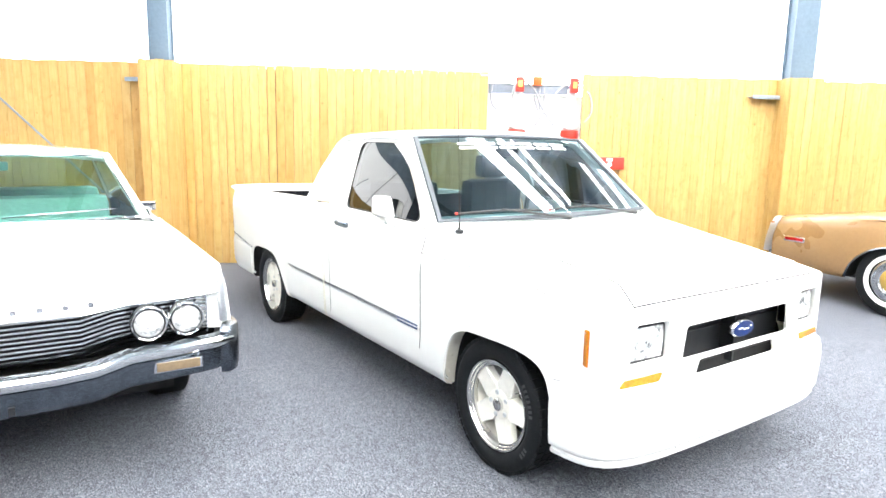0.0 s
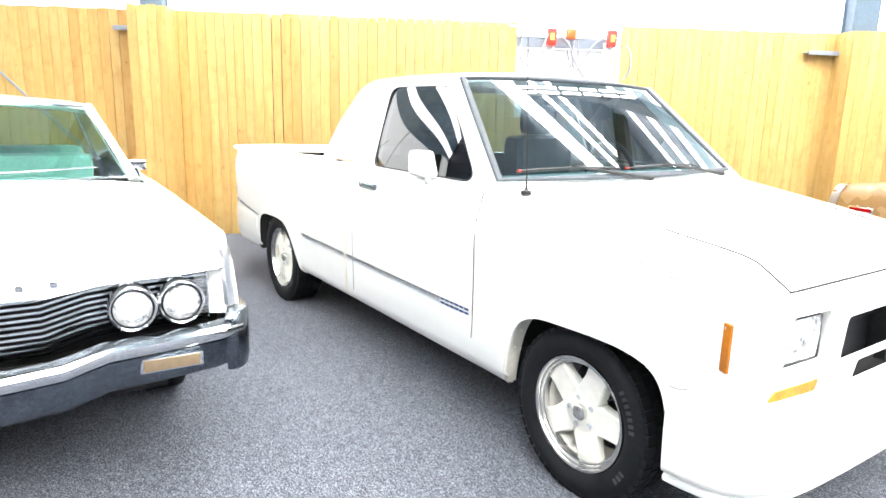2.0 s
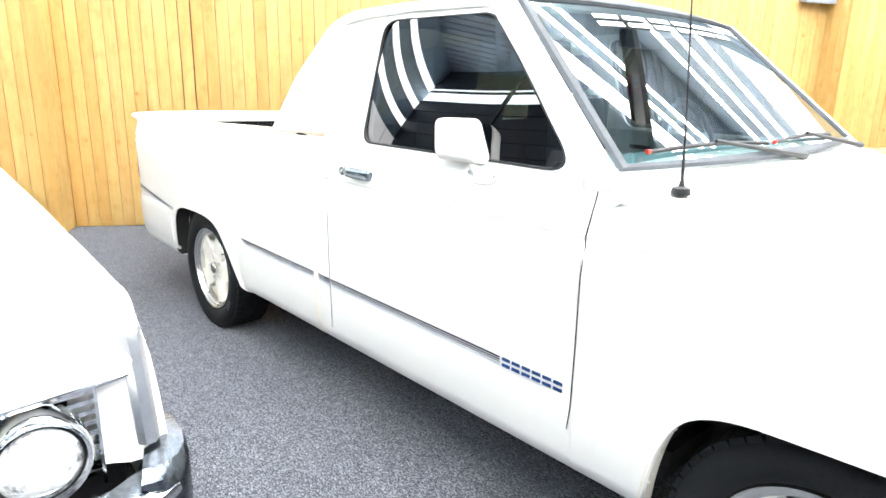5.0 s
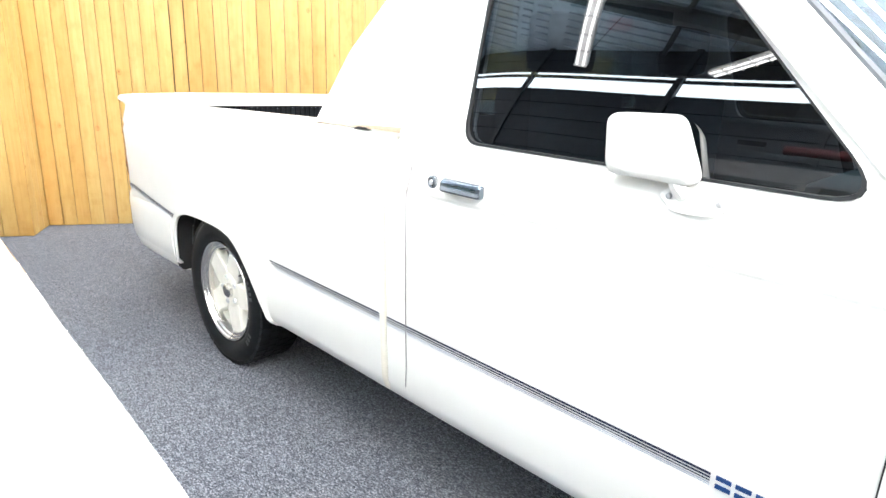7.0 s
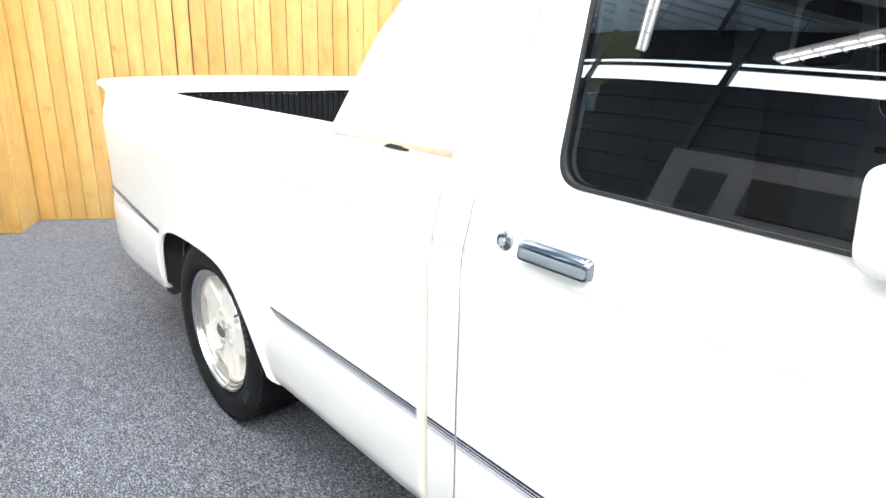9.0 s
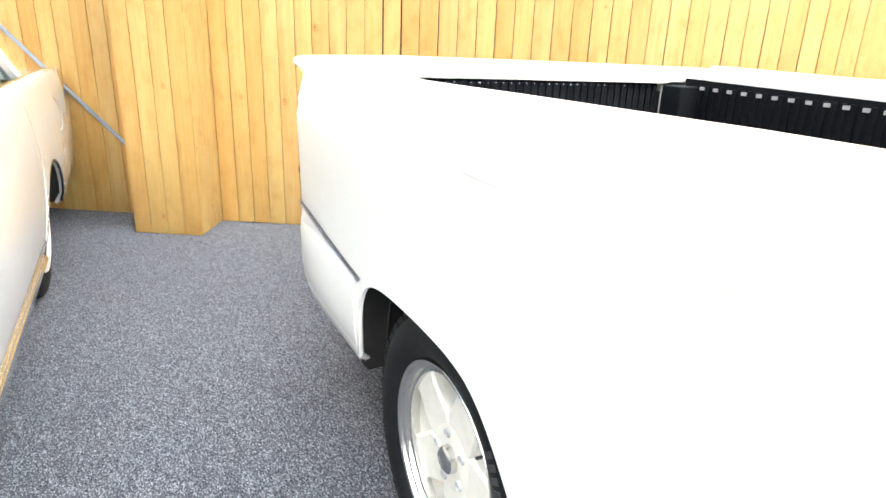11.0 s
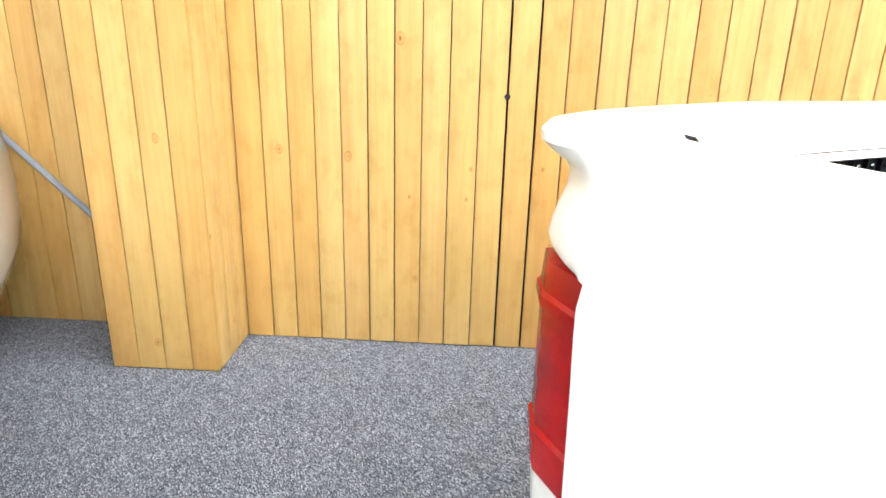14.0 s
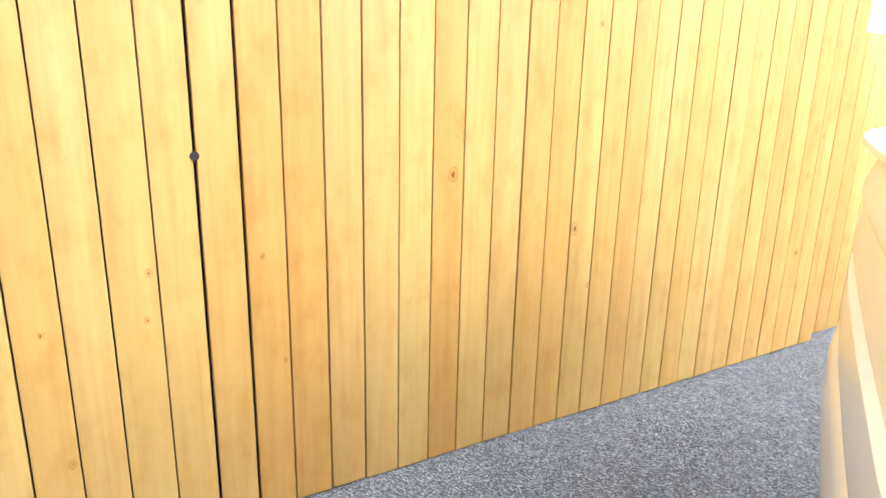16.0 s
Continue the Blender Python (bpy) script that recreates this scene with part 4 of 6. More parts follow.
# aerial on the fender
tpart("aerial", add_tube(tube([(-0.737, 3.754, 1.02), (-0.735, 3.76, 1.12), (-0.73, 3.80, 1.62)], [0.004, 0.0022, 0.0015], 6), [(-0.737, 3.754, 0.995), (-0.737, 3.754, 1.008), (-0.737, 3.754, 1.012), (-0.737, 3.754, 1.024)], [0.021, 0.019, 0.007, 0.004], 12), BLACK, truck, "thin black whip aerial")

# mirrors, handles, locks
for s in (-1, 1):
    mir = tpart("wing_mirror", bmesh.new(), PAINT, truck, "white door mirror on a bolted foot")
    ring = rounded([(4.262, 1.004), (4.314, 1.121), (4.452, 1.116), (4.442, 1.006)], [0.03, 0.022, 0.022, 0.028], 5)
    mid = Vector((4.365, 1.062))
    rows = []
    for x, k in ((0.795, 0.90), (0.796, 0.96), (0.801, 1.0), (0.826, 1.0), (0.836, 0.97), (0.842, 0.90), (0.8455, 0.72), (0.847, 0.4), (0.8475, 0.0005)):
        rows.append([(s * (x - 0.10 * max(0.0, b - 1.06) - 0.06 * max(0.0, 4.36 - a)), mid.x + (a - mid.x) * k, mid.y + (b - mid.y) * k) for a, b in ring])
    tpart("housing", add_grid(bmesh.new(), rows, closed=True), PAINT, mir)
    inner = [(mid.x + (a - mid.x) * 0.95, mid.y + (b - mid.y) * 0.95) for a, b in ring]
    tpart("mirror_back", plate(inner, [], lambda a, b, d, s=s: (s * (0.794 - d - 0.10 * max(0.0, b - 1.06) - 0.06 * max(0.0, 4.36 - a)), a, b), 0.003), BLACK, mir, "black inner side of the folded mirror")
    foot = rounded([(4.20, 0.985), (4.225, 0.962), (4.30, 0.958), (4.332, 0.985), (4.315, 1.0), (4.215, 1.0)], 0.012, 4)
    tpart("foot", plate(foot, [], lambda a, b, d, s=s: (s * (hw(b) + 0.007 - d), a, b), 0.009), PAINT, mir)
    tpart("arm", tube([(s * 0.820, 4.285, 0.984), (s * 0.823, 4.30, 1.0), (s * 0.822, 4.315, 1.02)], [0.014, 0.013, 0.012], 8), PAINT, mir)
    for y in (4.222, 4.312):
        tpart("bolt", lathe([(0.0001, 0.004 * s), (0.005, 0.003 * s), (0.006, 0)], 8, pose(s * (hw(0.983) + 0.007), y, 0.983), False), GALV, mir)
    hr = rounded([(0.0, 0.902), (0.020, 0.906), (0.017, 0.930), (0.0, 0.9375)], 0.0055, 4)
    bm = add_grid(bmesh.new(), [[(s * (0.842 + a * k), y, 0.9185 + (b - 0.9185) * k) for a, b in hr] for y, k in ((4.736, 0.5), (4.737, 0.8), (4.741, 0.97), (4.746, 1), (4.855, 1), (4.860, 0.97), (4.864, 0.8), (4.865, 0.5))], closed=True)
    bmesh.ops.contextual_create(bm, geom=[e for e in bm.edges if e.is_boundary])
    h = tpart("door_handle", bm, HANDLE_CHROME, truck, "dark chrome pull handle")
    tpart("handle_foot", box(s * 0.82, s * 0.844, 4.744, 4.857, 0.908, 0.927, 0.003), BLACK, h)
    tpart("lock", lathe([(0.0001, 0.010 * s), (0.007, 0.010 * s), (0.009, 0.006 * s), (0.012, 0.009 * s), (0.0155, 0.006 * s), (0.0165, -0.006 * s)], 20, pose(s * hw(0.918), 4.907, 0.918), False), DULL_CHROME, truck, "round chrome key lock")

# load bed
for s in (-1, 1):
    rows = [[(s * x, y, z) for x, z in ((0.79, rail(y) - 0.002), (0.77, rail(y) + 0.001), (0.72, rail(y) + 0.001), (0.708, rail(y) - 0.004), (0.704, rail(y) - 0.022), (0.704, 0.918))] for y in steps(5.10, 6.96, 14)]
    tpart("bed_rail", shell(rows, 0.012), PAINT)
    bm = bmesh.new()
    for i in range(60):
        y0 = 5.14 + i * 0.031
        add_box(bm, s * 0.700 - 0.006, s * 0.700 + 0.006, y0, y0 + 0.017, 0.50, 0.912)
    add_box(bm, s * 0.708 - 0.006, s * 0.708 + 0.006, 5.12, 7.06, 0.48, 0.93)
    liner = tpart("liner_wall", bm, LINER, truck, "black ribbed plastic bed liner", False)
    bm = bmesh.new()
    for i in range(30):
        y0 = 5.16 + i * 0.062
        add_box(bm, s * 0.697 - 0.004, s * 0.697 + 0.004, y0, y0 + 0.02, 0.895, 0.907)
    tpart("rivet_row", bm, GALV, liner, "", False)
bm = box(-0.71, 0.71, 5.10, 7.0, 0.45, 0.48)
for i in range(20):
    add_box(bm, -0.68 + i * 0.068, -0.65 + i * 0.068, 5.14, 6.98, 0.48, 0.49)
tpart("bed_floor", bm, LINER, truck, "", False)
bm = box(-0.71, 0.71, 5.095, 5.12, 0.45, 0.99)
for i in range(22):
    add_box(bm, -0.68 + i * 0.062, -0.65 + i * 0.062, 5.12, 5.13, 0.5, 0.95)
tpart("bed_front", bm, LINER, truck, "", False)
tpart("front_rail", box(-0.79, 0.79, 5.092, 5.16, 0.985, 1.011, 0.008), PAINT)
# tail: wing-shaped cap, tailgate, lamps, rear bumper
TAIL = [(0.0, 7.198), (0.3, 7.196), (0.5, 7.188), (0.62, 7.178), (0.70, 7.165), (0.755, 7.148), (0.795, 7.122), (0.817, 7.085), (0.8225, 7.015)]
tplan = [(-x, y) for x, y in TAIL[:0:-1]] + TAIL
def tail_rows(prof):
    rows = []
    for z, o in prof:
        row = []
        for i, (x, y) in enumerate(tplan):
            a, b = tplan[max(0, i - 1)], tplan[min(len(tplan) - 1, i + 1)]
            d = Vector((b[0] - a[0], b[1] - a[1])).normalized()
            row.append((x - d.y * o, y + d.x * o, z))
        rows.append(row)
    return rows


WING = [(0.0, 7.198), (0.3, 7.196), (0.5, 7.188), (0.62, 7.178), (0.70, 7.165), (0.75, 7.150), (0.79, 7.128), (0.812, 7.10), (0.820, 7.06), (0.824, 7.0), (0.826, 6.92), (0.828, 6.89), (0.828, 6.873)]
for _ in range(2):
    WING = [WING[0]] + [(a[0] * (1 - k) + b[0] * k, a[1] * (1 - k) + b[1] * k) for a, b in zip(WING, WING[1:]) for k in (0.25, 0.75)] + [WING[-1]]
keep_tail, tplan = tplan, [(-x, y) for x, y in WING[:0:-1]] + WING
PROFILE = [(0.94, -0.085), (0.970, -0.088), (0.980, -0.075), (0.988, -0.05), (0.992, -0.028), (0.993, -0.004), (0.990, 0.010), (0.983, 0.017), (0.974, 0.017), (0.965, 0.007), (0.955, -0.008), (0.945, -0.013), (0.932, -0.012), (0.915, -0.006), (0.897, 0.0), (0.882, 0.003), (0.870, -0.001), (0.866, -0.02)]


def gate_fall(x):
    """The tailgate's cap sags towards the driver's side."""
    return 0.022 * max(0.0, min(x, 0.72) + 0.45)


rows = tail_rows(PROFILE)
out = []
for r, (z, o) in zip(rows, PROFILE):
    row = []
    for (x, y, _), (px, py) in zip(r, tplan):
        k = max(0.0, min(1.0, (7.10 - py) / 0.10))
        k = k * k * (3 - 2 * k)
        inset = 0.006 * (max(0.0, min(py, 7.015) - 6.6) / 0.415) ** 2.5
        bed = hw(min(1.008, z + 0.027 * max(0.0, z - 0.845) / 0.137)) - inset
        sx = math.copysign(bed + (0.0035 if py > 6.875 else 0.0) if o > -0.027 else 0.775, px)
        zz = z - 0.002 * k * (z > 0.95)
        if py < 6.96 and o > -0.08:
            zz = min(zz, rail(py) - 0.002 + 0.013 * max(0.0, (py - 6.873) / 0.087))
        row.append((x + (sx - x) * k, y + (py - y) * k, zz - gate_fall(px)))
    out.append(row)
tpart("tail_wing", add_grid(bmesh.new(), out), PAINT, truck, "white wing-shaped cap over the tailgate")
tplan = keep_tail
tpart("tailgate", shell(tail_rows([(0.875, -0.02), (0.86, -0.006), (0.76, 0.0), (0.75, -0.012), (0.72, -0.012), (0.71, 0.0), (0.62, 0.0), (0.59, -0.004), (0.575, -0.02)]), 0.012, lambda i, j: 4 <= j <= len(tplan) - 6), PAINT)
def sagged(bm):
    for v in bm.verts:
        v.co.z -= gate_fall(v.co.x)
    return bm


def gate_bar(y0, y1, z0, z1, bevel):
    """A bar across the gate in short lengths, so that it follows the sag."""
    bm = bmesh.new()
    add_grid(bm, [[(x, y + lerp(TAIL, abs(x)) - TAIL[0][1], z) for y, z in ((y0, z0), (y0, z1 - bevel), (y0 + bevel, z1), (y1, z1), (y1, z0))] for x in steps(-0.665, 0.612, 16)], closed=True)
    return sagged(bm)


gate_liner = tpart("tailgate_liner", sagged(box(-0.66, 0.60, 7.105, 7.12, 0.46, 0.932)), LINER, truck, "black ribbed liner on the tailgate's inside", False)
for i in range(40):
    x = -0.646 + i * 0.0315
    tpart("rib", sagged(box(x - 0.009, x + 0.009, 7.098, 7.104, 0.48, 0.928)), LINER, gate_liner, "", False)
    tpart("rivet", lathe([(0.0001, -0.003), (0.002, -0.0026), (0.0036, -0.001), (0.0036, 0.002)], 8, pose(x, 7.097, 0.920 - gate_fall(x), 0, 0, 90), False), DULL_CHROME, gate_liner)
tpart("gate_top_inside", gate_bar(7.092, 7.12, 0.9445, 0.975, 0.004), PAINT)
tpart("gate_gap", gate_bar(7.094, 7.11, 0.9425, 0.9445, 0.0005), SEAM)
tpart("gate_moulding", gate_bar(7.084, 7.11, 0.9345, 0.9425, 0.002), CREAM_RETURN, truck, "cream edge of the tailgate's inner lip")
for s in (-1, 1):
    tpart("gate_post", box(s * 0.655 - 0.045, s * 0.655 + 0.045, 6.99, 7.09, 0.46, 0.905, 0.006), LINER, truck, "", False)
    tpart("gate_strap", tube([(s * 0.607, 7.086, 0.90), (s * 0.604, 7.084, 0.86), (s * 0.606, 7.082, 0.62)], [0.004, 0.003, 0.003], 6), CABLE, truck, "pale strap at the tailgate's edge")
for s in (-1, 1):
    prof = [(0.864, -0.02), (0.860, 0.004), (0.83, 0.007), (0.826, 0.011), (0.815, 0.011), (0.811, 0.006), (0.68, 0.006), (0.676, 0.010), (0.662, 0.010), (0.658, 0.006), (0.626, 0.006), (0.620, -0.02)]
    rows = tail_rows(prof)
    sub = [r[:3] if s < 0 else r[-3:] for r in rows]
    tpart("tail_lamp", shell(sub, 0.015), RED_LENS, truck, "tall red tail lamp wrapped round the corner")
    tpart("corner_panel", shell([r[:6] if s < 0 else r[-6:] for r in tail_rows([(0.875, -0.026), (0.62, -0.026)])], 0.01), SEAM, truck)
    tpart("corner_panel", shell([r[:5] if s < 0 else r[-5:] for r in tail_rows([(0.622, 0.0), (0.60, 0.002), (0.56, 0.0)])], 0.012), PAINT, truck)
bplan2 = [(0.0, 7.186), (0.25, 7.186), (0.45, 7.185), (0.60, 7.182), (0.70, 7.17), (0.77, 7.145), (0.815, 7.105), (0.834, 7.04), (0.840, 6.9), (0.842, 6.75), (0.842, 6.6), (0.842, 6.55)]
keep_tplan, tplan = tplan, [(-x, y) for x, y in bplan2[:0:-1]] + bplan2
tpart("rear_bumper", shell(tail_rows([(0.552, -0.03), (0.550, -0.008), (0.535, 0.002), (0.50, 0.006), (0.40, 0.004), (0.34, -0.004), (0.31, -0.02), (0.30, -0.05)]), 0.02), PAINT, truck, "smooth white rear bumper")
tplan = keep_tplan

# cabin
tpart("dashboard", box(-0.72, 0.72, 3.90, 4.14, 0.86, 1.025, 0.03), DASH)
bm = bmesh.new()
add_tube(bm, [(0.36 + 0.185 * math.cos(a), 4.30 + 0.06 * math.sin(a), 0.98 + 0.175 * math.sin(a)) for a in steps(0, math.tau, 28)[:-1]], 0.014, 8, closed=True)
add_tube(bm, [(0.19, 4.30, 0.98), (0.53, 4.30, 0.98)], 0.014, 6)
add_tube(bm, [(0.36, 4.30, 0.98), (0.36, 4.1, 0.9)], 0.03, 8)
tpart("steering_wheel", bm, BLACK)
for s in (-1, 1):
    seat = tpart("seat", box(s * 0.36 - 0.24, s * 0.36 + 0.24, 4.38, 4.86, 0.55, 0.72, 0.05), UPHOLSTERY, truck, "dark cloth bucket seat")
    tpart("backrest", box(s * 0.36 - 0.23, s * 0.36 + 0.23, 4.82, 4.96, 0.66, 1.16, 0.05), UPHOLSTERY, seat)
    tpart("headrest", box(s * 0.36 - 0.12, s * 0.36 + 0.12, 4.86, 4.95, 1.17, 1.33, 0.04), UPHOLSTERY, seat)
tpart("interior_mirror", box(-0.11, 0.11, 4.33, 4.36, 1.33, 1.39, 0.012), BLACK)
tpart("cab_rear_wall", box(-0.72, 0.72, 5.05, 5.075, 0.45, 1.05), UPHOLSTERY)
rg = tpart("rear_window", add_grid(bmesh.new(), [[(x, 5.09, z) for x in (-0.6, 0, 0.6)] for z in (1.05, 1.40)]), GLASS)
rg.visible_shadow = False
tpart("cab_floor", box(-0.74, 0.74, 3.7, 5.07, 0.36, 0.40), DARK)
# underside with wheel wells
bm = box(-0.70, 0.70, 3.75, 5.7, 0.27, 0.33)
add_box(bm, -0.5, 0.5, 2.8, 3.76, 0.30, 0.55)
add_box(bm, -0.5, 0.5, 5.69, 7.08, 0.34, 0.46)
tpart("chassis", bm, DARK, truck, "", False)
for arch, hub in ((ARCH_F, HUB_F), (ARCH_R, HUB_R)):
    inner = [(y + (0.008 if y > hub else -0.008), z + 0.006) for y, z in arch]
    for s in (-1, 1):
        # painted return of the opening, then the dark liner
        rows = [[(s * min(x, hw(max(z, 0.275)) + 0.004), y, max(z, 0.275)) for y, z in (arch if e == 0 else inner)] for x, e in ((0.846, 0), (0.842, 1), (0.80, 1), (0.765, 1))]
        cut = len(arch) - 1 if arch is ARCH_F else 9
        tpart("arch_return", add_grid(bmesh.new(), [r[1 if arch is ARCH_F else 2:cut] for r in rows]), CREAM_RETURN, truck, "cream painted return of the wheel opening")
        if arch is ARCH_R:
            tpart("splash_liner", add_grid(bmesh.new(), [r[cut - 1:-1] for r in rows]), DARK, truck, "dark liner behind the wheel")
        well = [(y + (0.02 if y > hub else -0.02), z + 0.012) for y, z in inner]
        rows = [[(s * x, y, z) for y, z in (inner if x > 0.75 else well)] for x in (0.764, 0.745, 0.54)]
        rows.append([(s * 0.538, hub, 0.30)] * len(well))
        tpart("wheel_well", add_grid(bmesh.new(), rows), DARK)
        for z in (0.34, 0.42, 0.50) if arch is ARCH_F else ():
            tpart("rivet", lathe([(0.0001, -0.004), (0.004, -0.003), (0.005, 0.001)], 8, pose(s * 0.80, max(y for y, zz in inner if zz >= z), z, 0, 0, 90), False), CREAM_RETURN)


def truck_wheel(s, y, out):
    """A tyre with tread on a cream five-spoke rim with a polished lip."""
    w = tagged(new("wheel"), "black tyre on a cream five-spoke wheel with polished lip")
    w.parent = truck
    w.matrix_basis = pose(s * out, y - TY, HUB_Z, 0, 0, 180 if s > 0 else 0)
    # outer face towards -x
    R, r = TYRE_R, 0.205
    part("tyre", lathe([(r, -0.078), (r + 0.012, -0.092), (r + 0.035, -0.099), (r + 0.06, -0.098), (R - 0.016, -0.088), (R - 0.004, -0.076), (R, -0.06), (R, 0.07), (R - 0.01, 0.095), (r + 0.04, 0.11), (r, 0.09), (r - 0.004, 0.0)], 64), RUBBER, w)
    bm = bmesh.new()
    for k in range(48):
        a = k * math.tau / 48
        for x0, x1, tw in ((-0.084, -0.045, 0.03), (-0.04, -0.004, -0.03), (0.004, 0.04, 0.03), (0.045, 0.084, -0.03)):
            add_box(bm, x0, x1, -0.016, 0.016, R - 0.012, R + 0.003, 0, Matrix.Rotation(a + tw, 4, "X"))
    part("tread", bm, RUBBER, w, "", False)
    for k in range(10):
        a = 0.9 + k * 0.085 + (0.55 if k > 6 else 0)
        part("sidewall_bar", box(-0.1, -0.0955, -0.006, 0.006, R - 0.060, R - 0.040, 0, Matrix.Rotation(a, 4, "X")), GREY_RUBBER, w, "", False)
    part("rim_lip", lathe([(0.172, -0.046), (0.175, -0.066), (0.182, -0.068), (0.185, -0.076), (0.192, -0.078), (0.195, -0.085), (0.202, -0.087), (0.206, -0.080), (0.205, -0.06), (0.19, 0.08), (0.172, 0.08)], 72), ALLOY, w, "polished stepped alloy rim lip")
    part("barrel", lathe([(0.172, -0.046), (0.168, 0.02), (0.168, 0.08), (0.1715, 0.08)], 48), CREAM, w)
    for k in range(5):
        m = Matrix.Rotation(k * math.tau / 5 + radians(21), 4, "X")
        rows = [[m @ Vector((x + dx, yy, z)) for x, yy in ((-0.018, -wd), (-0.052, -wd), (-0.058, -wd + 0.005), (-0.0585, 0), (-0.058, wd - 0.005), (-0.052, wd), (-0.018, wd))] for z, wd, dx in ((0.062, 0.0445, 0.0), (0.080, 0.054, -0.001), (0.098, 0.050, -0.002), (0.14, 0.046, -0.002), (0.166, 0.048, -0.001), (0.1745, 0.052, 0.002))]
        part("spoke", add_grid(bmesh.new(), rows, closed=True), CREAM, w)
    hub = part("hub", lathe([(0.0001, -0.060), (0.032, -0.060), (0.038, -0.0605), (0.066, -0.0605), (0.074, -0.056), (0.076, 0.0), (0.0001, 0.0)], 40, None, False), CREAM, w)
    part("hub_cap", lathe([(0.0001, -0.079), (0.022, -0.078), (0.028, -0.073), (0.030, -0.058)], 28, None, False), ALLOY, hub)
    for k in range(5):
        a = k * math.tau / 5 + radians(21) + math.pi / 5
        part("lug_nut", lathe([(0.0001, -0.064), (0.006, -0.0635), (0.009, -0.066), (0.0115, -0.0625), (0.0115, -0.05)], 8, Matrix.Translation((0, -0.054 * math.sin(a), 0.054 * math.cos(a))), False), GALV, hub)
    part("valve", tube([(-0.06, -0.176 * math.sin(0.9), 0.166 * math.cos(0.9)), (-0.084, -0.166 * math.sin(0.9), 0.158 * math.cos(0.9))], [0.004, 0.003], 6), BLACK, w)
    part("brake_disc", lathe([(0.0001, 0.03), (0.13, 0.03), (0.13, 0.045), (0.0001, 0.045)], 32, None, False), DARK, w)
    return w


for s in (-1, 1):
    truck_wheel(s, HUB_F, 0.72)
    truck_wheel(s, HUB_R, 0.738)

# ---- sedans ----
SEDAN_SIDE = [(0.0, 0.945), (0.02, 0.965), (0.06, 0.98), (0.16, 0.992), (0.35, 1.0), (0.55, 1.0), (0.75, 0.994), (0.88, 0.987), (0.95, 0.981), (0.985, 0.976), (1.0, 0.971)]


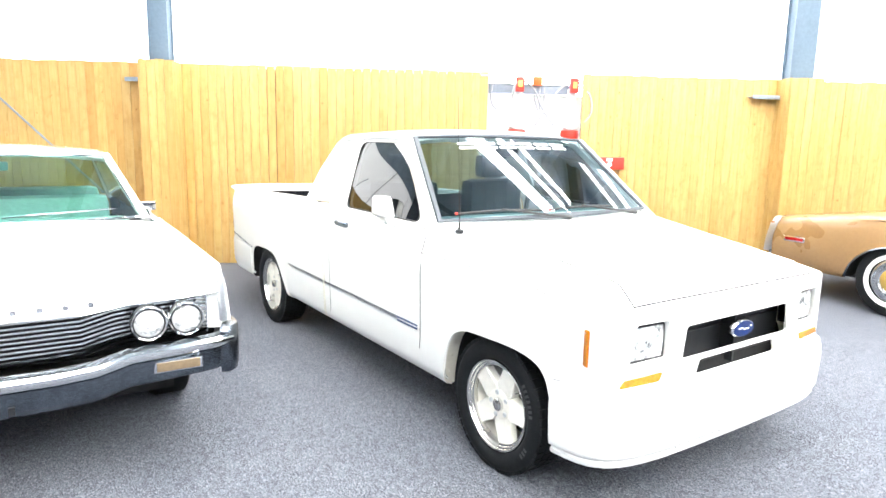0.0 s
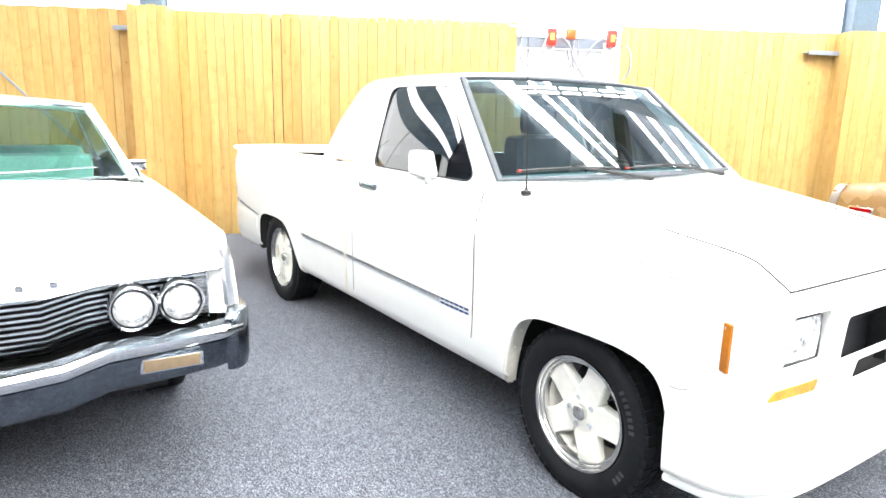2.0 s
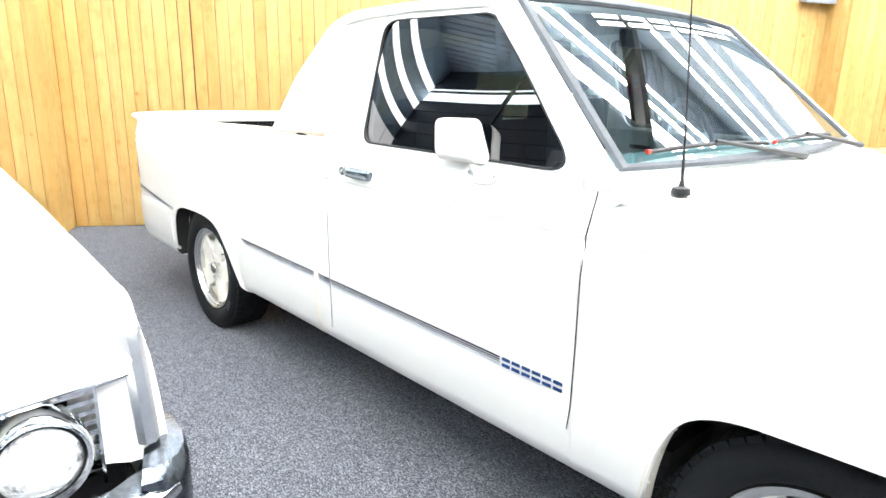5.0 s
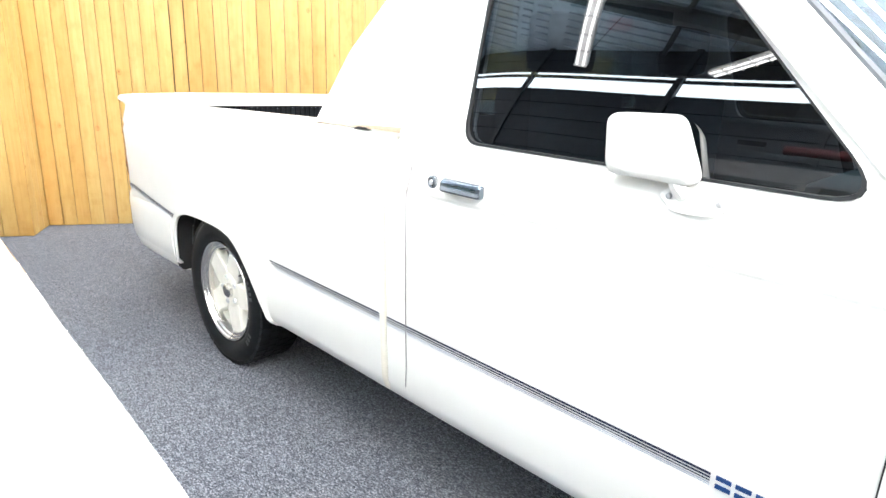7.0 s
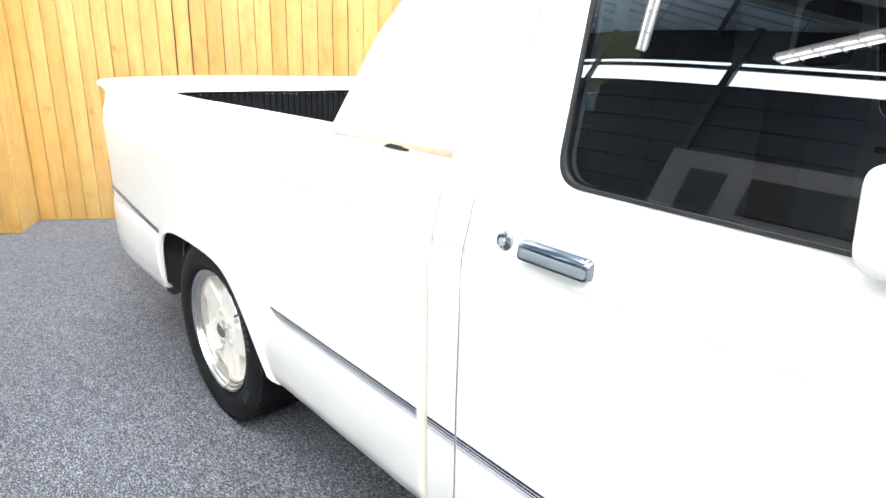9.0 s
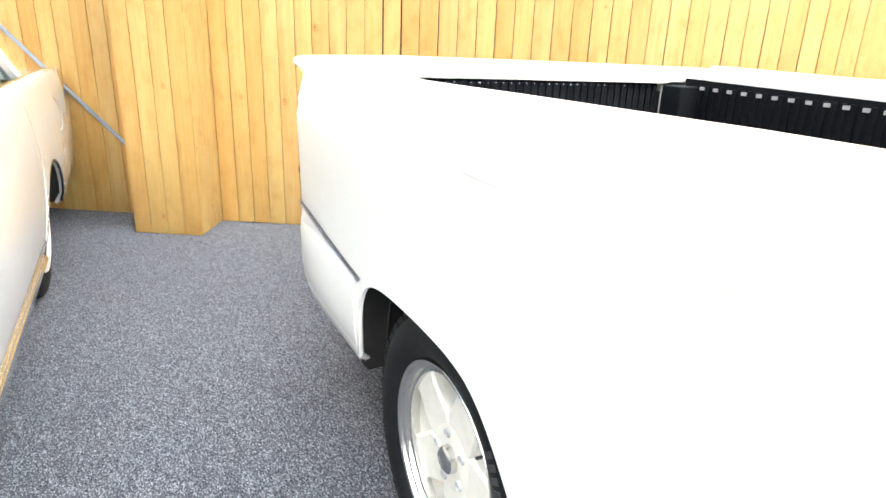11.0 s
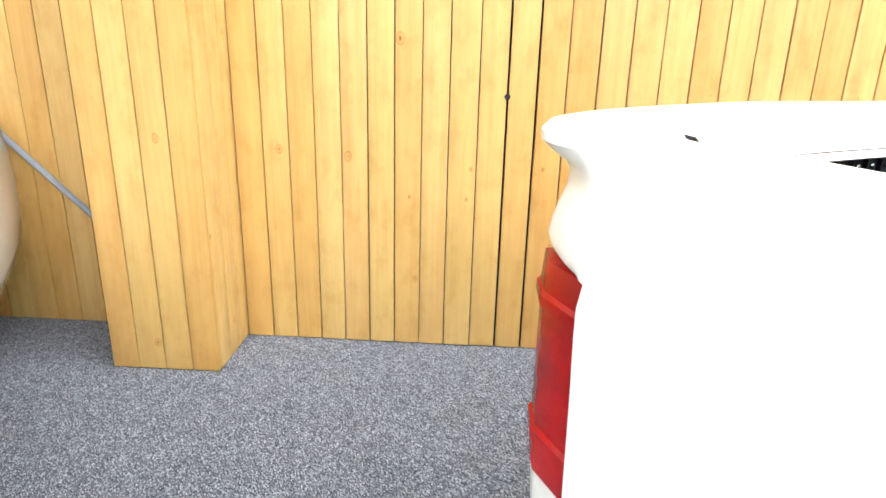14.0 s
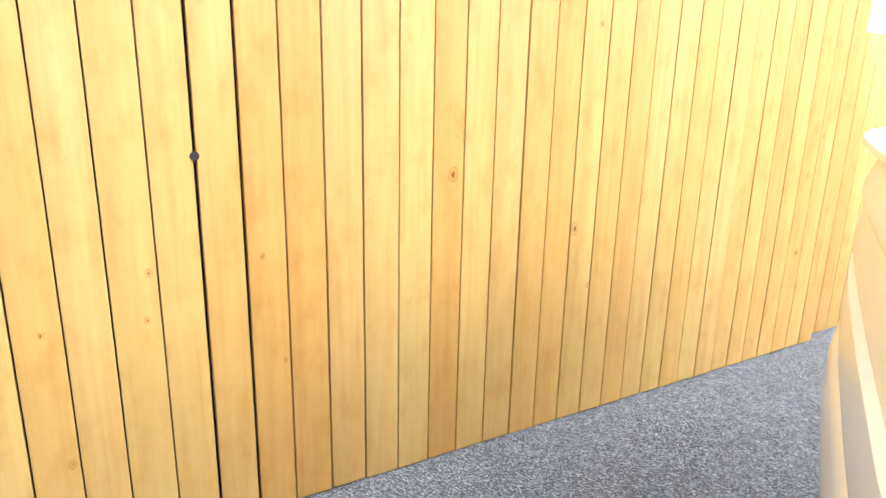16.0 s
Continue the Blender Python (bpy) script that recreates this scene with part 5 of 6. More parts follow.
def sedan(name, m, label, L, W, paint, ridge, deck, arches, plan_w, cowl, screen_top, roof_end, glass_end, roof_z, seats, glass, end_cut, flank=SEDAN_SIDE, crown=None):
    """A long four-door saloon: body shell with wheel openings, bonnet, boot, roof, glass and seats.
    Its own frame: x across, y from nose (0) to tail (L)."""
    car = thing(name, m, label, "car")

    def low(y):
        z = end_cut if y < 0.45 else 0.27
        for cy, cz, r in arches:
            d = abs(y - cy)
            if d < r:
                z = max(z, cz + math.sqrt(r * r - d * d))
        return z

    ys = set(steps(0, L, 60))
    for cy, cz, r in arches:
        ys |= {cy - r * math.cos(k * math.pi / 20) for k in range(21)}
    ys = sorted(ys)
    ys = [y for i, y in enumerate(ys) if i in (0, len(ys) - 1) or y - ys[i - 1] > 0.006]
    sides, tops = [], []
    for y in ys:
        w, zb, zr = W * lerp(plan_w, y), low(y), lerp(ridge, y)
        row = []
        for f, x in flank:
            z = zb + f * (zr - zb)
            fx = lerp(flank, (z - 0.27) / (zr - 0.27)) if zb > 0.271 else x
            row.append((w * (fx if f < 0.9 else x), y, z))
        sides.append(row)
        zd = lerp(deck, y)
        if crown:
            tops.append([(w * k, y, zr * m + zd * (1 - m) + dz) for k, m, dz in crown])
            continue
        tops.append([(w * 0.971 - 0.001, y, zr + 0.001), (w * 0.964, y, zr + 0.007), (w * 0.950, y, zr + 0.007), (w * 0.925, y, zr - 0.008), (w * 0.82, y, zd - 0.012), (w * 0.6, y, zd - 0.002), (w * 0.3, y, zd + 0.008), (0, y, zd + 0.01)])
    for s in (-1, 1):
        rows = [[(s * x, y, z) for x, y, z in row] for row in sides]
        bm = add_grid(bmesh.new(), rows)
        bmesh.ops.recalc_face_normals(bm, faces=bm.faces)
        f = max(bm.faces, key=lambda g: g.calc_area())
        if f.normal.x * s < 0:
            bmesh.ops.reverse_faces(bm, faces=bm.faces[:])
        bmesh.ops.solidify(bm, geom=bm.faces[:], thickness=0.02)
        part("body_side", bm, paint, car)
    full = [[(-x, y, z) for x, y, z in row] + [(x, y, z) for x, y, z in row[-2::-1]] for row in tops]
    for nm, a, b in (("bonnet", 0, cowl), ("boot_deck", glass_end, L)):
        sub = [r for r, y in zip(full, ys) if a - 0.05 <= y <= b + 0.05]
        part(nm, shell(sub, 0.02), paint, car)
    for s in (-1, 1):
        sub = [[(s * abs(p[0]), p[1], p[2]) for p in r[:4]] for r, y in zip(full, ys) if cowl <= y <= glass_end]
        part("door_top", shell(sub, 0.02), paint, car)
    part("tail_panel", add_grid(bmesh.new(), [[(x * k, L - 0.012, z) for k in (-1, 1)] for x, z in ((W * lerp(plan_w, L) * 0.95, 0.30), (W * lerp(plan_w, L) * 0.99, 0.5), (W * lerp(plan_w, L) * 0.97, lerp(ridge, L) - 0.01))]), paint, car)
    part("underside", box(-W * 0.78, W * 0.78, 0.25, L - 0.2, 0.26, 0.30), DARK, car)
    part("inner_body", box(-W * 0.72, W * 0.72, 0.3, cowl, 0.3, 0.62), DARK, car)
    part("boot_inside", box(-W * 0.72, W * 0.72, glass_end, L - 0.15, 0.3, 0.62), DARK, car)
    for cy, cz, r in arches:
        a0 = math.asin(max(0.0, 0.28 - cz) / (r + 0.008))
        for s in (-1, 1):
            rows = [[(s * x, cy + (r + 0.008) * math.cos(a), cz + (r + 0.008) * math.sin(a)) for a in steps(a0, math.pi - a0, 18)] for x in (W * 0.975, W * 0.72)]
            rows.append([(s * W * 0.715, cy, max(cz, 0.30))] * 19)
            part("wheel_well", add_grid(bmesh.new(), rows), DARK, car)
    # glass house
    zc, zg = lerp(deck, cowl), lerp(deck, glass_end)
    wb, wt = W * 0.86, W * 0.70

    def quad_glass(nm, p00, p01, p10, p11, bow):
        p = [Vector(v) for v in (p00, p01, p10, p11)]
        rows = []
        for v in steps(0, 1, 6):
            row = []
            for u in steps(0, 1, 14):
                q = (p[0] * (1 - u) + p[1] * u) * (1 - v) + (p[2] * (1 - u) + p[3] * u) * v
                row.append(q + Vector(bow) * (1 - (2 * u - 1) ** 2))
            rows.append(row)
        ob = part(nm, add_grid(bmesh.new(), rows), glass, car)
        ob.visible_shadow = False
        return rows, ob

    ws, ob = quad_glass("windscreen", (-wb, cowl + 0.10, zc), (wb, cowl + 0.10, zc), (-wt, screen_top + 0.05, roof_z - 0.03), (wt, screen_top + 0.05, roof_z - 0.03), (0, -0.13, 0.0))
    part("windscreen_trim", add_tube(bmesh.new(), ws[0] + [r[-1] for r in ws[1:]] + ws[-1][-2::-1] + [r[0] for r in ws[-2:0:-1]], 0.011, 6, closed=True), CHROME, ob)
    quad_glass("rear_window", (-wb, glass_end - 0.05, zg), (wb, glass_end - 0.05, zg), (-wt, roof_end, roof_z - 0.03), (wt, roof_end, roof_z - 0.03), (0, 0.06, 0.01))
    for s in (-1, 1):
        quad_glass("side_window", (s * wb, cowl + 0.14, zc), (s * wb, glass_end - 0.1, zg), (s * wt, screen_top + 0.09, roof_z - 0.035), (s * wt, roof_end - 0.05, roof_z - 0.035), (s * 0.012, 0, 0))
        for nm, a, b in (("front_pillar", (s * wb, cowl + 0.10, zc), (s * wt, screen_top + 0.06, roof_z - 0.02)), ("rear_pillar", (s * wb, glass_end - 0.06, zg), (s * wt, roof_end, roof_z - 0.02))):
            a, b = Vector(a), Vector(b)
            part(nm, tube([a + (b - a) * k + Vector((s * 0.012, 0.02, 0)) for k in steps(-0.06, 0.95, 6)], [0.03] * 7, 8), paint, car)
    rows = []
    for y, dz in ((screen_top - 0.01, -0.03), (screen_top + 0.01, -0.012), (screen_top + 0.06, 0.0), (screen_top + 0.4, 0.012), ((screen_top + roof_end) / 2, 0.016), (roof_end - 0.2, 0.006), (roof_end, -0.014), (roof_end + 0.03, -0.035)):
        rows.append([((wt + 0.03) * k, y + (0.10 * abs(k) ** 2 if y < screen_top + 0.3 else 0), roof_z + dz + 0.045 * (1 - abs(k) ** 2.4) - 0.03) for k in (-1, -0.96, -0.9, -0.7, -0.35, 0, 0.35, 0.7, 0.9, 0.96, 1)])
    part("roof", shell(rows, 0.03), paint, car)
    part("dashboard", box(-W * 0.80, W * 0.80, cowl + 0.12, cowl + 0.42, zc - 0.22, zc - 0.02, 0.04), seats, car)
    for y in (cowl + 0.95, cowl + 1.85):
        seat = part("bench_seat", box(-W * 0.74, W * 0.74, y - 0.5, y, 0.42, 0.62, 0.06), seats, car)
        part("backrest", box(-W * 0.74, W * 0.74, y - 0.02, y + 0.16, 0.5, 0.98, 0.06), seats, seat)
    part("cabin_floor", box(-W * 0.74, W * 0.74, cowl, glass_end, 0.305, 0.33), DARK, car)
    part("interior_mirror", box(-0.13, 0.13, screen_top + 0.10, screen_top + 0.13, roof_z - 0.14, roof_z - 0.08, 0.012), seats, car)
    bm = bmesh.new()
    add_tube(bm, [(-0.38 * 1 + 0.2 * math.cos(a), cowl + 0.55 + 0.07 * math.sin(a), zc - 0.02 + 0.185 * math.sin(a)) for a in steps(0, math.tau, 24)[:-1]], 0.013, 8, closed=True)
    add_tube(bm, [(-0.57, cowl + 0.55, zc - 0.02), (-0.19, cowl + 0.55, zc - 0.02)], 0.012, 6)
    part("steering_wheel", bm, seats, car)
    return car


def sedan_wheel(car, x, y, z, R, s, cap):
    """A whitewall tyre with a ribbed bright ring and a domed cap."""
    w = new("wheel")
    w.parent = car
    w.matrix_basis = pose(x, y, z, 0, 0, 180 if s > 0 else 0)
    r = R * 0.56
    part("tyre", lathe([(r, -0.075), (r + 0.02, -0.09), (r + 0.06, -0.10), (R - 0.02, -0.09), (R - 0.004, -0.078), (R, -0.06), (R, 0.07), (R - 0.012, 0.09), (r + 0.04, 0.10), (r, 0.08)], 56), RUBBER, w)
    part("white_band", lathe([(r + 0.012, -0.0925), (r + 0.014, -0.0965), (r + 0.05, -0.1025), (r + 0.052, -0.098)], 56), WHITEWALL, w, "white band on the tyre wall")
    part("trim_ring", lathe([(r * 0.55, -0.07), (r * 0.62, -0.078), (r * 0.95, -0.085), (r + 0.004, -0.08), (r + 0.004, -0.06), (r * 0.55, -0.05)], 56), CHROME, w)
    bm = bmesh.new()
    for k in range(40):
        add_box(bm, -0.088, -0.078, -0.005, 0.005, r * 0.68, r * 0.93, 0, Matrix.Rotation(k * math.tau / 40, 4, "X"))
    part("ring_ribs", bm, DULL_CHROME, w, "", False)
    part("cap", lathe([(0.0001, -0.1), (r * 0.25, -0.098), (r * 0.5, -0.088), (r * 0.6, -0.074)], 32, None, False), cap, w)
    part("drum", lathe([(0.0001, 0.0), (r, 0.0), (r, 0.06), (0.0001, 0.06)], 24, None, False), DARK, w)
    return w


# long ivory-white luxury saloon
LIN = Matrix.Translation((0.307, 4.315, 0)) @ Matrix.Rotation(radians(-2.43), 4, "Z")
LIN_ARCH = [(0.92, 0.17, 0.38), (3.95, 0.14, 0.40)]
saloon = sedan("saloon_car", LIN, "long white luxury saloon with chrome bumper and quad headlights", 5.36, 1.0, IVORY,
               [(0, 0.800), (0.010, 0.833), (0.022, 0.850), (0.04, 0.861), (0.07, 0.868), (0.12, 0.871), (0.25, 0.873), (1.0, 0.886), (2.5, 0.89), (4.4, 0.845), (5.36, 0.785)], [(0, 0.80), (0.3, 0.835), (1.6, 0.905), (4.4, 0.855), (5.36, 0.79)],
               LIN_ARCH, [(0, 0.997), (0.2, 0.999), (1.0, 1.0), (4.3, 1.0), (5.0, 0.993), (5.36, 0.976)], 1.62, 2.28, 3.75, 4.25, 1.315, TEAL, GREEN_GLASS, 0.43)
def rake(z):
    """The fender's front edge leans back towards its top."""
    return lerp([(0.60, -0.012), (0.65, -0.006), (0.72, -0.004), (0.78, 0.0), (0.815, 0.003), (0.838, 0.011), (0.852, 0.022), (0.862, 0.040), (0.872, 0.10)], z)


for s in (-1, 1):
    for y in (0.92, 3.95):
        sedan_wheel(saloon, s * (0.832 if y < 2 else 0.825), y, 0.34, 0.342, s, CHROME)
    # bright strip down the fender's leading edge and along its top
    part("fender_strip", add_grid(bmesh.new(), [[(s * (0.966 - 0.05 * (z - 0.65) + a), rake(z) + b, z) for a, b in ((-0.026, -0.014), (-0.016, -0.024), (0.0, -0.022), (0.011, -0.006), (0.013, 0.022), (0.0, 0.022), (-0.026, 0.0))] for z in steps(0.63, 0.826, 12)], closed=True), BRUSHED, saloon, "chrome strip on the fender edge")
    part("top_moulding", tube([(s * (lerp([(0, 0.955), (0.3, 0.968), (5.0, 0.955), (5.3, 0.925)], y) - 0.008), y, lerp([(0, 0.862), (0.25, 0.872), (1.0, 0.886), (2.5, 0.89), (4.4, 0.845), (5.36, 0.785)], y) + 0.007) for y in steps(1.7, 5.3, 24)], 0.005, 6), CHROME, saloon, "thin bright moulding along the fender top")
    part("sill_moulding", tube([(s * 0.975, y, 0.285) for y in steps(1.35, 3.53, 8)], 0.014, 6), CHROME, saloon)
    for cy, cz, r in LIN_ARCH:
        part("arch_moulding", tube([(s * (lerp(SEDAN_SIDE, (cz + r * math.sin(a) - 0.27) / 0.61) - 0.004), cy + (r - 0.002) * math.cos(a), cz + (r - 0.002) * math.sin(a)) for a in steps(math.asin((0.29 - cz) / r), math.pi - math.asin((0.29 - cz) / r), 24)], 0.006, 6), DULL_CHROME, saloon)
    for x, y in ((0.647, -0.064), (0.796, -0.050)):
        ring = part("headlight", lathe([(0.060, -0.006), (0.064, -0.016), (0.069, -0.018), (0.074, -0.01), (0.075, 0.05), (0.060, 0.05)], 40, pose(s * x, y, 0.668, 0, 0, 90)), CHROME, saloon, "round headlight with chrome ring")
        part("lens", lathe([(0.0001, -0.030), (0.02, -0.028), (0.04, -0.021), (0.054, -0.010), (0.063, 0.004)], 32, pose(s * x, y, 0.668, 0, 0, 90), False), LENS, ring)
        part("gasket", lathe([(0.0580, -0.0090), (0.0600, -0.0065), (0.0618, -0.0030)], 32, pose(s * x, y, 0.668, 0, 0, 90), False), BLACK, ring, "black gasket round the lens")
    rings = []
    for z in (0.60, 0.65, 0.70, 0.74, 0.77, 0.80, 0.82, 0.838, 0.850, 0.858, 0.866, 0.872):
        r, k = rake(z), min(1.0, max(0.0, (0.876 - z) / 0.05))
        rings.append([(s * (x - 0.09 * max(0.0, z - 0.65)), r + y * k, z) for x, y in ((0.86, 0.03), (0.905, 0.008), (0.925, -0.004), (0.955, -0.009), (0.974, 0.0), (0.985, 0.02), (0.990, 0.06), (0.991, 0.12))])
    bm = add_grid(bmesh.new(), rings)
    part("fender_nose", bm, IVORY, saloon)
# front: dark recess with thin bright bars that step where the middle stands forward
part("grille_recess", box(-0.93, 0.93, 0.05, 0.10, 0.50, 0.80), BLACK, saloon)
def nose_y(x):
    return lerp([(0, -0.10), (0.40, -0.10), (0.52, -0.055), (0.70, -0.04), (0.9, -0.02), (0.93, -0.01)], abs(x))
def drop(x):
    return lerp([(0, -0.028), (0.40, -0.026), (0.56, -0.002), (0.92, 0.0)], abs(x))
XS = [-0.882, -0.8, -0.7, -0.6, -0.52, -0.46, -0.40, -0.2, 0, 0.2, 0.40, 0.46, 0.52, 0.6, 0.7, 0.8, 0.882]
for i in range(9):
    z = 0.592 + i * 0.0185
    part("grille_bar", add_grid(bmesh.new(), [[(x, nose_y(x) + 0.02 + b, z + drop(x) + a) for a, b in ((-0.004, 0.0), (0.004, 0.0), (0.004, 0.022), (-0.004, 0.022))] for x in XS], closed=True), CHROME, saloon)
part("grille_post", box(-0.887, -0.882, -0.03, 0.05, 0.585, 0.76), CHROME, saloon)
part("grille_post", box(0.882, 0.887, -0.03, 0.05, 0.585, 0.76), CHROME, saloon)
# leading edge of the bonnet, with raised letters shown as small bars
part("nose_lip", add_grid(bmesh.new(), [[(x, nose_y(x) + b, lerp([(0, 0.0), (0.4, 0.0), (0.56, 0.012), (0.93, 0.026)], abs(x)) * 0.8 + a) for a, b in ((0.742, 0.03), (0.738, 0.0), (0.745, -0.012), (0.765, -0.014), (0.80, 0.01), (0.815, 0.06), (0.812, 0.12))] for x in steps(-0.945, 0.945, 40)]), IVORY, saloon, "white leading edge of the bonnet")
part("lip_moulding", tube([(x, nose_y(x) - 0.008, 0.741 + lerp([(0, 0.0), (0.4, 0.0), (0.56, 0.012), (0.93, 0.026)], abs(x)) * 0.8) for x in steps(-0.935, 0.935, 40)], 0.006, 6), CHROME, saloon)
for i in range(11):
    x = -0.42 + i * 0.085
    part("letter_bar", box(x, x + 0.02, nose_y(x) - 0.012, nose_y(x) + 0.004, 0.770, 0.788, 0.002), CHROME, saloon, "small chrome letter-sized bar")
part("ornament", box(-0.008, 0.008, -0.0, 0.05, 0.83, 0.90, 0.004), CHROME, saloon, "upright chrome bonnet ornament")
# bumper with tall wrapped ends
bp = [(0, -0.20), (0.30, -0.20), (0.44, -0.195), (0.56, -0.165), (0.75, -0.14), (0.90, -0.11), (0.965, -0.07), (0.995, -0.02), (1.01, 0.06), (1.01, 0.30)]
plan_b = [(-x, y) for x, y in bp[:0:-1]] + bp
BZ = [(0.435, -0.05), (0.438, -0.012), (0.45, 0.0), (0.50, 0.004), (0.535, 0.006), (0.545, 0.018), (0.56, 0.026), (0.575, 0.024), (0.585, 0.008), (0.588, -0.05)]
rows = []
for z, o in BZ:
    row = []
    for i, (x, y) in enumerate(plan_b):
        a, b = plan_b[max(0, i - 1)], plan_b[min(len(plan_b) - 1, i + 1)]
        d = Vector((b[0] - a[0], b[1] - a[1])).normalized()
        k = lerp([(0, 0), (0.40, 0), (0.56, 1), (1.1, 1)], abs(x))
        zz = z + (-0.03 + 0.03 * k)
        row.append((x + d.y * o, y - d.x * o, zz))
    rows.append(row)
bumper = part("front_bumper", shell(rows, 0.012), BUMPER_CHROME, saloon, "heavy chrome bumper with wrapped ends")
part("upper_blade", add_grid(bmesh.new(), [[(p[0], p[1] - 0.003, p[2] + 0.001) for p in r] for r in rows[5:9]]), CHROME, bumper)
for s in (-1, 1):
    pl = part("parking_lamp", box(s * 0.74 - 0.095, s * 0.74 + 0.095, -0.158, -0.13, 0.478, 0.528, 0.004), CHROME, saloon, "rectangular parking lamp in the bumper")
    part("lens", box(s * 0.74 - 0.085, s * 0.74 + 0.085, -0.164, -0.15, 0.484, 0.522, 0.004), simple("clear_amber_lens", (0.20, 0.145, 0.085), 0.2, 0, 0.1, 40, coat=0.8), pl)
    rings = []
    for z, k, o in ((0.392, 0.3, 0.02), (0.397, 0.6, 0.012), (0.412, 0.85, 0.006), (0.46, 0.97, 0.0), (0.54, 1.0, 0.0), (0.60, 0.98, 0.0), (0.618, 0.85, 0.004), (0.622, 0.5, 0.01)):
        rings.append([(s * (0.985 + (x - 0.985) * k), 0.0 + (y - 0.0) * k + o, z) for x, y in ((0.92, -0.10), (0.955, -0.105), (0.99, -0.085), (1.015, -0.045), (1.026, 0.0), (1.028, 0.09), (1.0, 0.10), (0.96, 0.03))])
    bm = add_grid(bmesh.new(), rings, closed=True)
    bmesh.ops.contextual_create(bm, geom=[e for e in bm.edges if e.is_boundary])
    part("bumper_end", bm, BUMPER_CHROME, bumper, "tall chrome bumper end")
part("valance", box(-0.88, 0.88, -0.02, 0.05, 0.43, 0.52), DARK, saloon)
part("bumper_slot", box(0.15, 0.17, -0.215, -0.19, 0.425, 0.455), BLACK, saloon)
# wipers, door mirror, tail trim
for x0 in (-0.72, 0.1):
    part("wiper", tube([(x0, 1.70 - 0.02, 0.935), (x0 + 0.25, 1.66, 0.95), (x0 + 0.6, 1.70, 0.965)], [0.007, 0.006, 0.004], 6), DULL_CHROME, saloon)
mir = part("wing_mirror", box(0.875, 0.968, 1.86, 1.90, 0.928, 0.990, 0.012), CHROME, saloon, "rectangular chrome door mirror on a stalk")
part("mirror_glass", box(0.882, 0.961, 1.898, 1.904, 0.935, 0.983, 0.003), REFLECTOR, mir)
part("stalk", tube([(0.93, 1.885, 0.865), (0.92, 1.88, 0.935)], [0.014, 0.01], 8), CHROME, mir)
part("tail_trim", add_grid(bmesh.new(), [[(s, 5.352, z) for s in (0.60, 0.962)] for z in (0.52, 0.62, 0.70)]), CHROME, saloon)
part("fuel_badge", box(0.972, 0.985, 5.22, 5.26, 0.66, 0.70, 0.008), DULL_CHROME, saloon)
def side_x(z):
    return lerp(SEDAN_SIDE, (z - 0.27) / 0.58) + 0.001


for s in (-1, 1):
    for pts in (((4.40, 0.74), (4.46, 0.722), (4.52, 0.668), (4.56, 0.607), (4.50, 0.588), (4.40, 0.591)), ((3.60, 0.80), (3.63, 0.73), (3.666, 0.655), (3.672, 0.575), (3.645, 0.477), (3.604, 0.414), (3.53, 0.35))):
        part("panel_gap", tube([(s * (side_x(z) * 0.9995), y, z) for y, z in chaikin(list(pts), 2)], 0.0022, 6), PALE_GAP, saloon)
part("rear_bumper", add_grid(bmesh.new(), [[(x, y, z) for x, y in [(-0.97, 4.95), (-0.985, 5.25), (-0.93, 5.42), (0, 5.46), (0.93, 5.42), (0.97, 5.28), (0.955, 5.2)]] for z in (0.40, 0.43, 0.50, 0.52)]), CHROME, saloon)

# tan saloon parked nose outward beside the fence
TAN_M = Matrix.Translation((6.954, -0.680, 0)) @ Matrix.Rotation(radians(-8), 4, "Z")
TAN_ARCH = [(1.0, 0.18, 0.425), (4.31, 0.18, 0.425)]
TAN_SIDE = [(0.0, 0.93), (0.03, 0.95), (0.10, 0.972), (0.22, 0.988), (0.40, 1.0), (0.55, 1.0), (0.68, 0.996), (0.78, 0.988), (0.86, 0.976), (0.92, 0.958), (0.965, 0.935), (0.99, 0.905), (1.0, 0.87)]
TAN_TOP = [(0.87, 1.0, 0.001), (0.83, 1.0, 0.006), (0.77, 0.7, 0.004), (0.6, 0.0, 0.006), (0.3, 0.0, 0.010), (0.0, 0.0, 0.012)]
TAN_L = 5.47
tan_car = sedan("tan_saloon_car", TAN_M, "tan metallic 1970s saloon with whitewall tyres and gold hubcaps", TAN_L, 0.85, TAN,
                [(0, 0.75), (1.0, 0.82), (3.0, 0.86), (4.2, 0.862), (4.75, 0.846), (5.15, 0.800), (5.47, 0.755)], [(0, 0.75), (1.5, 0.85), (4.2, 0.862), (4.75, 0.846), (5.15, 0.800), (5.47, 0.750)], TAN_ARCH,
                [(0, 0.95), (0.5, 1.0), (4.9, 1.0), (5.47, 0.975)], 1.6, 2.3, 3.5, 4.1, 1.34, UPHOLSTERY, GREEN_GLASS, 0.27, TAN_SIDE, TAN_TOP)
tan_x = lambda z: 0.85 * lerp(TAN_SIDE, (z - 0.27) / 0.52)
